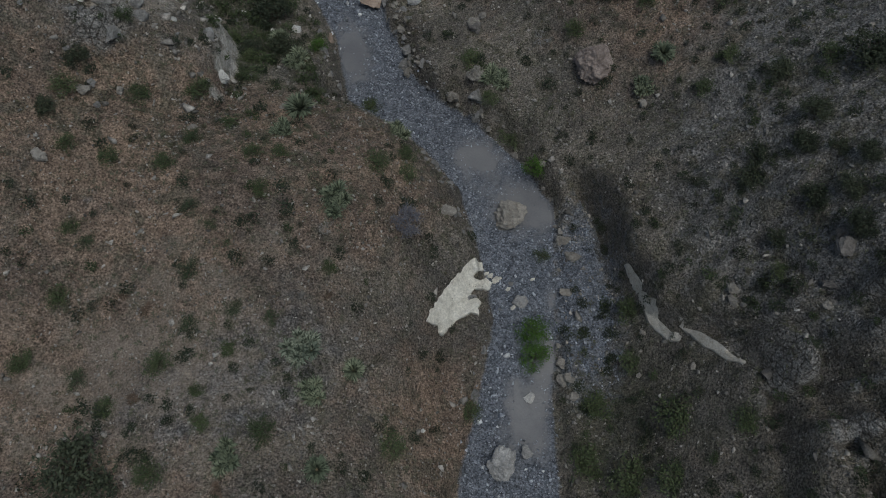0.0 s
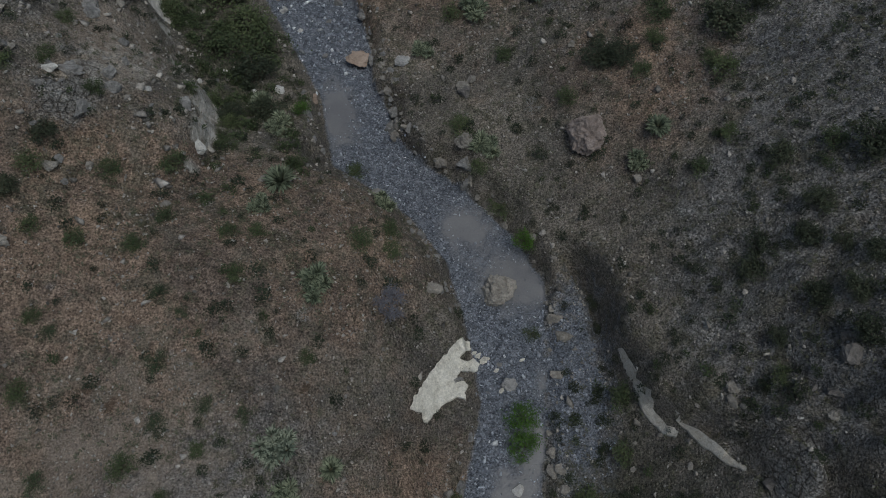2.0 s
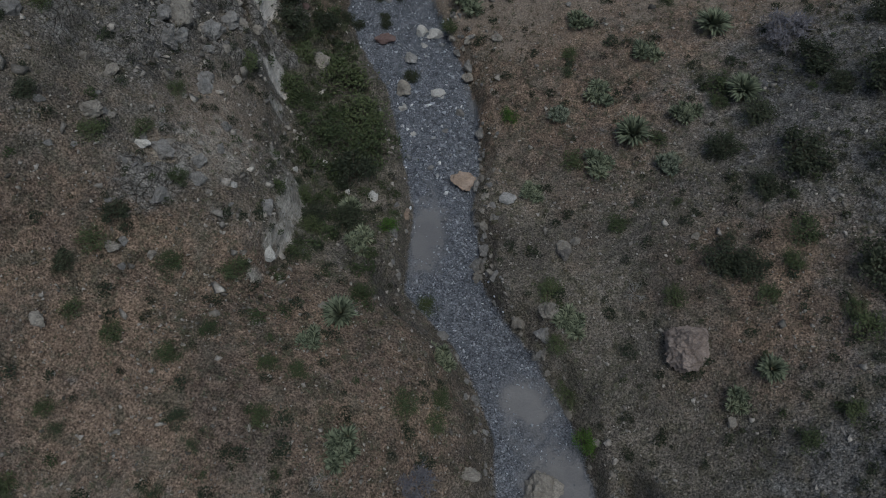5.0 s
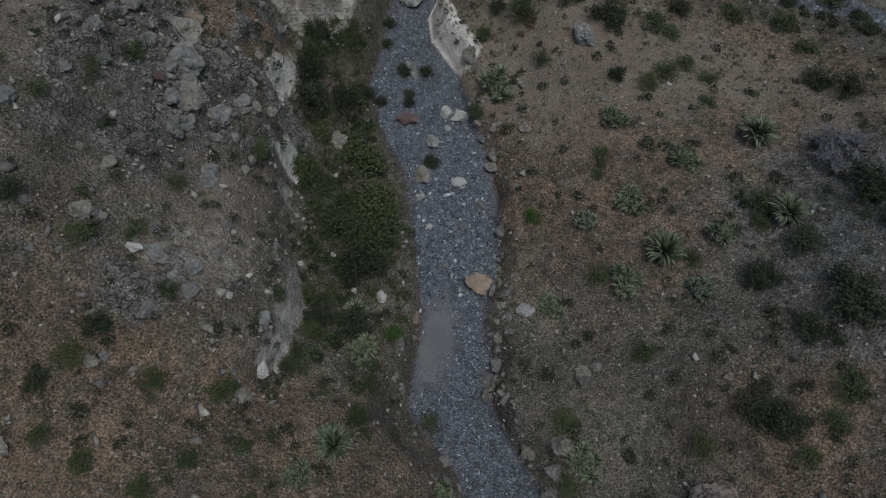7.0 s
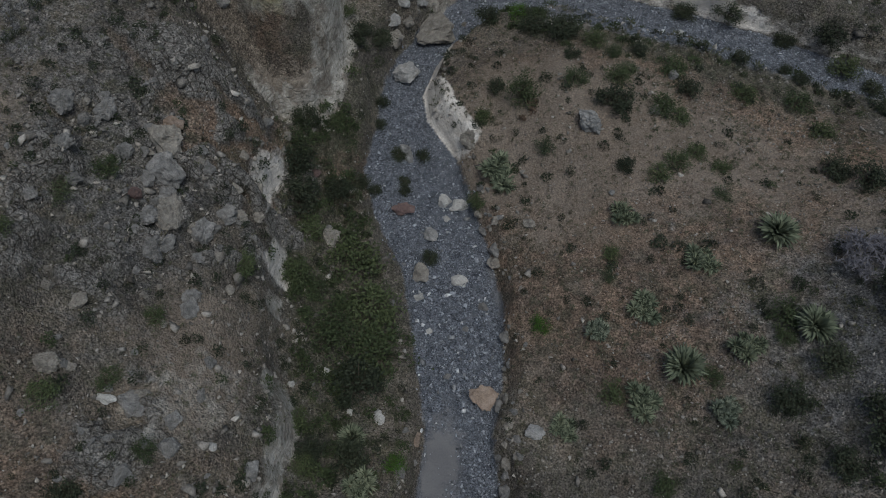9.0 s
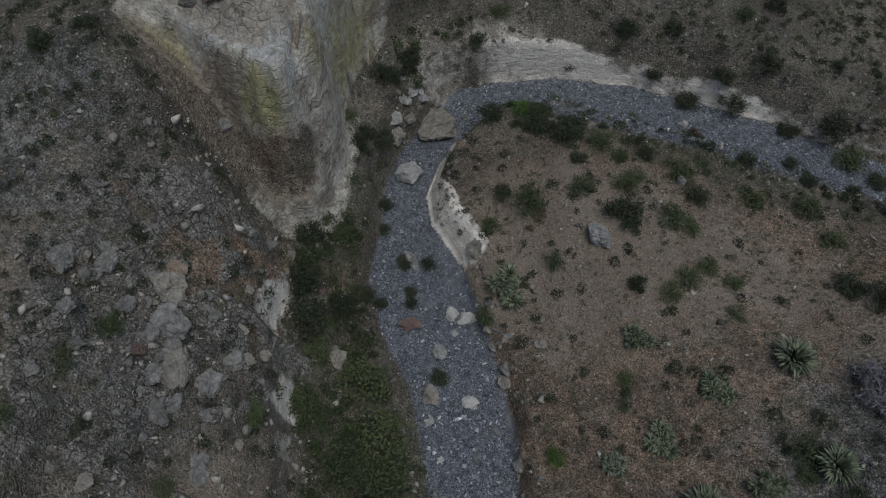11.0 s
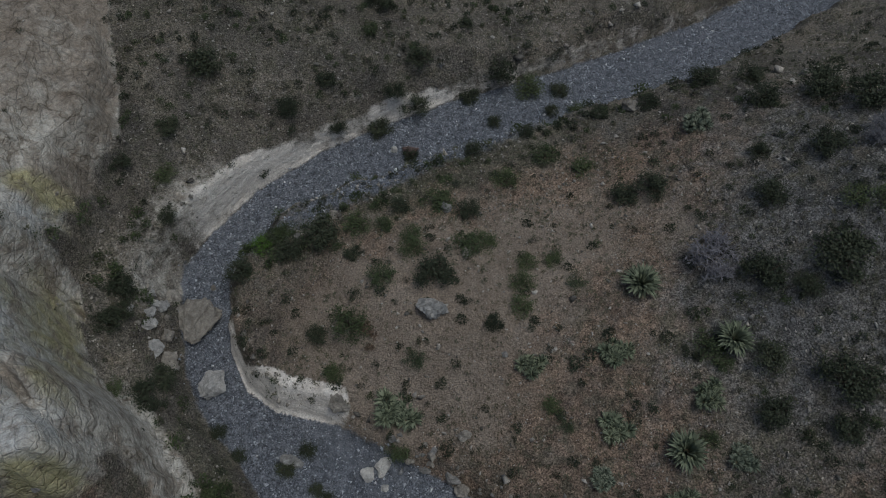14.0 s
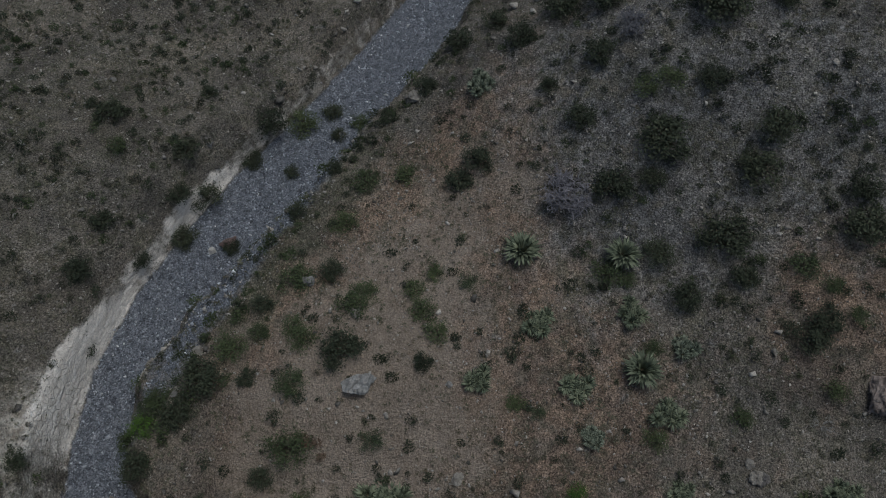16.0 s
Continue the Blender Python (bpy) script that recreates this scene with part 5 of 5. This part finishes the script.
def strew(name, forms, x, y, z, size, mat, label, category, seed, tilt=0.5, stretch=0.3):
    """One mesh of many forms, each at its own place, size and turn."""
    rng = np.random.default_rng(seed)
    n = len(x)
    pick = rng.integers(0, len(forms), n)
    all_v, all_f, k = [], [], 0
    for i, (fv, ff) in enumerate(forms):
        m = np.flatnonzero(pick == i)
        if not len(m):
            continue
        a, b = rng.uniform(0, 2 * np.pi, len(m)), rng.normal(0, tilt, len(m))
        s = size[m][:, None] * (1 + rng.uniform(-stretch, stretch, (len(m), 3)))
        p = fv[None] * s[:, None, :]
        cb, sb, ca, sa = np.cos(b)[:, None], np.sin(b)[:, None], np.cos(a)[:, None], np.sin(a)[:, None]
        px, py, pz = p[..., 0], p[..., 1] * cb - p[..., 2] * sb, p[..., 1] * sb + p[..., 2] * cb
        q = np.stack([px * ca - py * sa + x[m][:, None], px * sa + py * ca + y[m][:, None], pz + z[m][:, None]], -1)
        all_v.append(q.reshape(-1, 3))
        all_f.append((ff[None] + (k + np.arange(len(m)) * len(fv))[:, None, None]).reshape(-1, 3))
        k += len(m) * len(fv)
    v, f = np.concatenate(all_v), np.concatenate(all_f)
    me = bpy.data.meshes.new(name)
    me.vertices.add(len(v))
    me.vertices.foreach_set("co", v.reshape(-1))
    me.loops.add(f.size)
    me.loops.foreach_set("vertex_index", f.reshape(-1).astype(np.int32))
    me.polygons.add(len(f))
    me.polygons.foreach_set("loop_start", np.arange(0, f.size, 3, dtype=np.int32))
    me.update()
    me.materials.append(mat)
    return tagged(new(name, me), label, category, kind="stuff")


def tuft_forms(seed, count, leaves, tall, wide, broad):
    """Small plants of thin pointed leaves."""
    rnd = random.Random(seed)
    forms = []
    for _ in range(count):
        v, f = [], []
        for _ in range(leaves):
            a, e = rnd.uniform(0, 6.283), rnd.uniform(0.25, 1.4)
            r = rnd.uniform(0, 0.35) * wide
            root = Vector((r * math.cos(a), r * math.sin(a), -0.05))
            long = rnd.uniform(0.6, 1.0)
            tip = root + Vector((wide * long * math.cos(a) * math.cos(e), wide * long * math.sin(a) * math.cos(e), tall * long * math.sin(e)))
            w = Vector((-math.sin(a), math.cos(a), rnd.uniform(-0.5, 0.5))) * broad
            k = len(v)
            v += [root.lerp(tip, 0.3) - w, root.lerp(tip, 0.3) + w, tip]
            f.append((k, k + 1, k + 2))
        forms.append((np.array([p[:] for p in v]), np.array(f)))
    return forms


def random_places(seed, n, box, weight):
    """n places in the box, thinned by a weight from 0 to 1."""
    rng = np.random.default_rng(seed)
    x, y = rng.uniform(box[0], box[1], n), rng.uniform(box[2], box[3], n)
    keep = rng.uniform(0, 1, n) < weight(x, y)
    return x[keep], y[keep]


def mud_at(x, y):
    return sum(blob(x, y, *r) for r in MUD)


STONES = pebble_forms(5)
VIEW = (-29, 25, 1, 57)


def stony_bed(x, y):
    d, _ = wash(x, y)
    bar = np.maximum(blob(x, y, 4.8, 8.8, 1.3, 3.6), 0.95 * blob(x, y, 4.5, 40.1, 12, 0.9))
    return np.maximum(ease(0.6 - d / 0.4), np.where(bar > 0.45, bar * 0.7, 0)) * np.clip(1.15 - 1.3 * mud_at(x, y), 0.02, 1)


def sown(name, seed, n, weight, median, spread_, least, most, mat, label, category, sink=0.1, box=VIEW):
    x, y = random_places(seed, n, box, weight)
    size = np.clip(np.random.default_rng(seed + 1).lognormal(math.log(median), spread_, len(x)), least, most)
    return strew(name, STONES, x, y, height(x, y) + size * sink, size, mat, label, category, seed + 2)


sown("wash_pebbles", 11, 330000, stony_bed, 0.055, 0.42, 0.025, 0.17, BED_STONE, "blue-grey pebbles and gravel covering the wash", "gravel")
sown("wash_cobbles", 14, 42000, lambda x, y: stony_bed(x, y) * (0.12 + 0.9 * blob(x, y, -4.5, 24.5, 2, 3.5) + 0.4 * blob(x, y, 3.5, 6.5, 3, 3) + 0.25 * (y > 39)), 0.13, 0.35, 0.08, 0.32, BED_STONE,
     "grey and whitish cobbles strewn over the wash", "cobbles")

sown("pale_cobbles", 15, 16000, lambda x, y: stony_bed(x, y) * np.clip(0.04 + 1.0 * blob(x, y, -4.4, 24.4, 1.5, 2.6) + 0.35 * blob(x, y, 3, 6.2, 2, 2.4) + 0.25 * blob(x, y, -6.5, 28, 1.5, 2) + 0.12 * (y > 39), 0, 1), 0.12, 0.4, 0.06, 0.34,
     PALE_COBBLE, "whitish cobbles among the wash gravel", "cobbles")


def off_bed(x, y):
    d, _ = wash(x, y)
    return ease((d - 0.05) / 0.4) * (inside(BLUFF, x, y) < 0.1)


sown("hill_stones", 17, 160000, lambda x, y: off_bed(x, y) * (0.15 + 0.85 * clumpy(x, y, 1.6, 21) ** 1.6) * (1 - 0.8 * np.clip(0.8 * blob(x, y, -0.6, 33.6, 3.0, 1.9) + blob(x, y, -10.6, 19.3, 1.2, 2.0, 15) + 1.2 * blob(x, y, -5.4, 34.0, 2.2, 2.5) + 0.9 * blob(x, y, -6.2, 30.8, 1.2, 2.3) + 0.8 * blob(x, y, -2.8, 30.6, 1.5, 2.4, 25), 0, 1)), 0.06, 0.48, 0.03, 0.26, HILL_STONE, "grey-brown stones scattered over the slopes", "stones")
sown("slope_rocks", 20, 60000, lambda x, y: off_bed(x, y) * np.clip(0.05 + blob(x, y, -14, 23.6, 2.6, 4.8) + 0.5 * ease(1.3 - along(LEDGE, x, y)[0]) + 0.5 * np.exp(-(wash(x, y)[0] / 0.7) ** 2)
     + 0.4 * blob(x, y, -10, 16.5, 2, 1.6), 0, 1) * clumpy(x, y, 1.1, 22), 0.16, 0.5, 0.08, 0.7, HILL_STONE, "broken grey rocks along ledges and banks", "rocks")
TUFTS = tuft_forms(7, 6, 16, 0.85, 0.6, 0.06)


def tufts(name, seed, n, weight, low, high, mat, label, forms=TUFTS, box=VIEW):
    x, y = random_places(seed, n, box, weight)
    size = np.random.default_rng(seed + 1).uniform(low, high, len(x))
    return strew(name, forms, x, y, height(x, y), size, mat, label, "grass", seed + 2, 0.12, 0.25)


tufts("dry_grass", 31, 45000, lambda x, y: off_bed(x, y) * clumpy(x, y, 2.0, 31) ** 2, 0.07, 0.2, STRAW, "thin tufts of dry straw-coloured grass")
tufts("grey_tufts", 34, 60000, lambda x, y: off_bed(x, y) * clumpy(x, y, 1.5, 32) ** 2, 0.08, 0.26, TUFT, "low grey-green tufts between the stones")


def scrub_forms(seed, count, leaves):
    """Small domed bushes of many leaves."""
    rnd = random.Random(seed)
    forms = []
    for _ in range(count):
        v, f = [], []
        for _ in range(leaves):
            a, e, r = rnd.uniform(0, 6.283), math.asin(rnd.uniform(0, 1)), rnd.uniform(0.3, 1) ** 0.6 * 0.5 * rnd.uniform(0.75, 1.1)
            p = Vector((r * math.cos(a) * math.cos(e), r * math.sin(a) * math.cos(e), r * 1.1 * math.sin(e)))
            u = Vector((rnd.gauss(0, 1), rnd.gauss(0, 1), rnd.gauss(0, 0.8))).normalized() * 0.13
            w = u.orthogonal().normalized() * 0.055
            k = len(v)
            v += [p - w, p + w, p + u]
            f.append((k, k + 1, k + 2))
        forms.append((np.array([p[:] for p in v]), np.array(f)))
    return forms


SCRUB = scrub_forms(8, 6, 90)


def plain(x, y):
    """Where the small bushes grow."""
    near = blob(x, y, -8.9, 23, 1.7, 5.5, 22) * (x > -12) * 0.8 + 0.35 * blob(x, y, 10.5, 8, 4, 7) + 0.5 * blob(x, y, -20, 28, 5, 8) + 0.3 * blob(x, y, 12, 26, 4, 9) + 0.35 * blob(x, y, 2, 38.8, 7, 0.9) + 0.5 * blob(x, y, 6, 3.5, 3, 2.5)
    return off_bed(x, y) * np.clip(0.045 + 0.75 * ease((y - 44.4) / 1.2) + near, 0, 1)


tufts("low_scrub", 37, 10500, lambda x, y: plain(x, y) * (clumpy(x, y, 0.7, 33) > 0.4), 0.24, 0.55, DUSKY, "small dark bushes dotted over the ground", SCRUB)
tufts("olive_scrub", 41, 7000, lambda x, y: plain(x, y) * (clumpy(x, y, 0.8, 34) > 0.45), 0.2, 0.5, OLIVE, "small olive-grey bushes between the stones", SCRUB)


def on_bluff(x, y):
    """The bluff's ledges and talus, where rubble and little bushes sit."""
    up = inside(FACE, x, y)
    return (inside(BLUFF, x, y) > 0.15) * np.clip(0.5 * (up < 0) + 0.7 * blob(x, y, -16.4, 31.3, 1.8, 0.9) + 0.12 * ease((inside(RIM, x, y) - 0.2) / 0.4), 0, 1)


sown("bluff_rubble", 51, 26000, lambda x, y: on_bluff(x, y) * (0.3 + 0.7 * clumpy(x, y, 0.9, 35)), 0.085, 0.5, 0.04, 0.4, HILL_STONE, "brown and grey rubble lying on the bluff", "rubble")
tufts("bluff_scrub", 54, 1500, lambda x, y: ((inside(RIM, x, y) > 0.9) * 0.6 + 0.1 * (inside(FACE, x, y) > 0.5) + 0.12 * on_bluff(x, y)) * (clumpy(x, y, 0.9, 36) > 0.42), 0.16, 0.48, DUSKY, "small dark bushes growing on top of the bluff", SCRUB)

tufts("slope_scrub", 57, 9000, lambda x, y: off_bed(x, y) * (0.1 + 0.9 * clumpy(x, y, 1.3, 37) ** 1.5) * (y < 44) * (1 + 0.7 * ease((x - 5) / 2) * ease((18 - y) / 4)) * 0.5, 0.2, 0.6, DUSKY, "low dusky bushes scattered over the slopes", SCRUB)


def streamside(x, y):
    """The strip of bushes between the ledge and the wash, and the fringe round the foot of the hill."""
    strip = 1.2 * blob(x, y, -8.9, 23, 1.6, 5.5, 22) * (along(LEDGE, x, y)[1] < 0) + 0.9 * blob(x, y, -12.0, 29.6, 0.8, 2.2) + 0.45 * blob(x, y, -11.6, 41.4, 1.2, 1.4) + 0.5 * blob(x, y, -12.4, 36.6, 0.5, 2.2) + 0.5 * blob(x, y, 2, 39.3, 8, 0.8) + 0.5 * blob(x, y, -6.5, 39.6, 2, 0.8)
    return off_bed(x, y) * np.clip(strip, 0, 1) * (0.15 + 0.85 * (clumpy(x, y, 0.9, 38) > 0.45))


tufts("streamside_scrub", 61, 6000, streamside, 0.3, 0.8, OLIVE, "dense olive-green bushes along the wash", SCRUB, (-14, 14, 13, 44))
tufts("streamside_tufts", 64, 6000, streamside, 0.2, 0.5, TUFT, "grey-green grass tufts along the wash", TUFTS, (-14, 14, 13, 42))
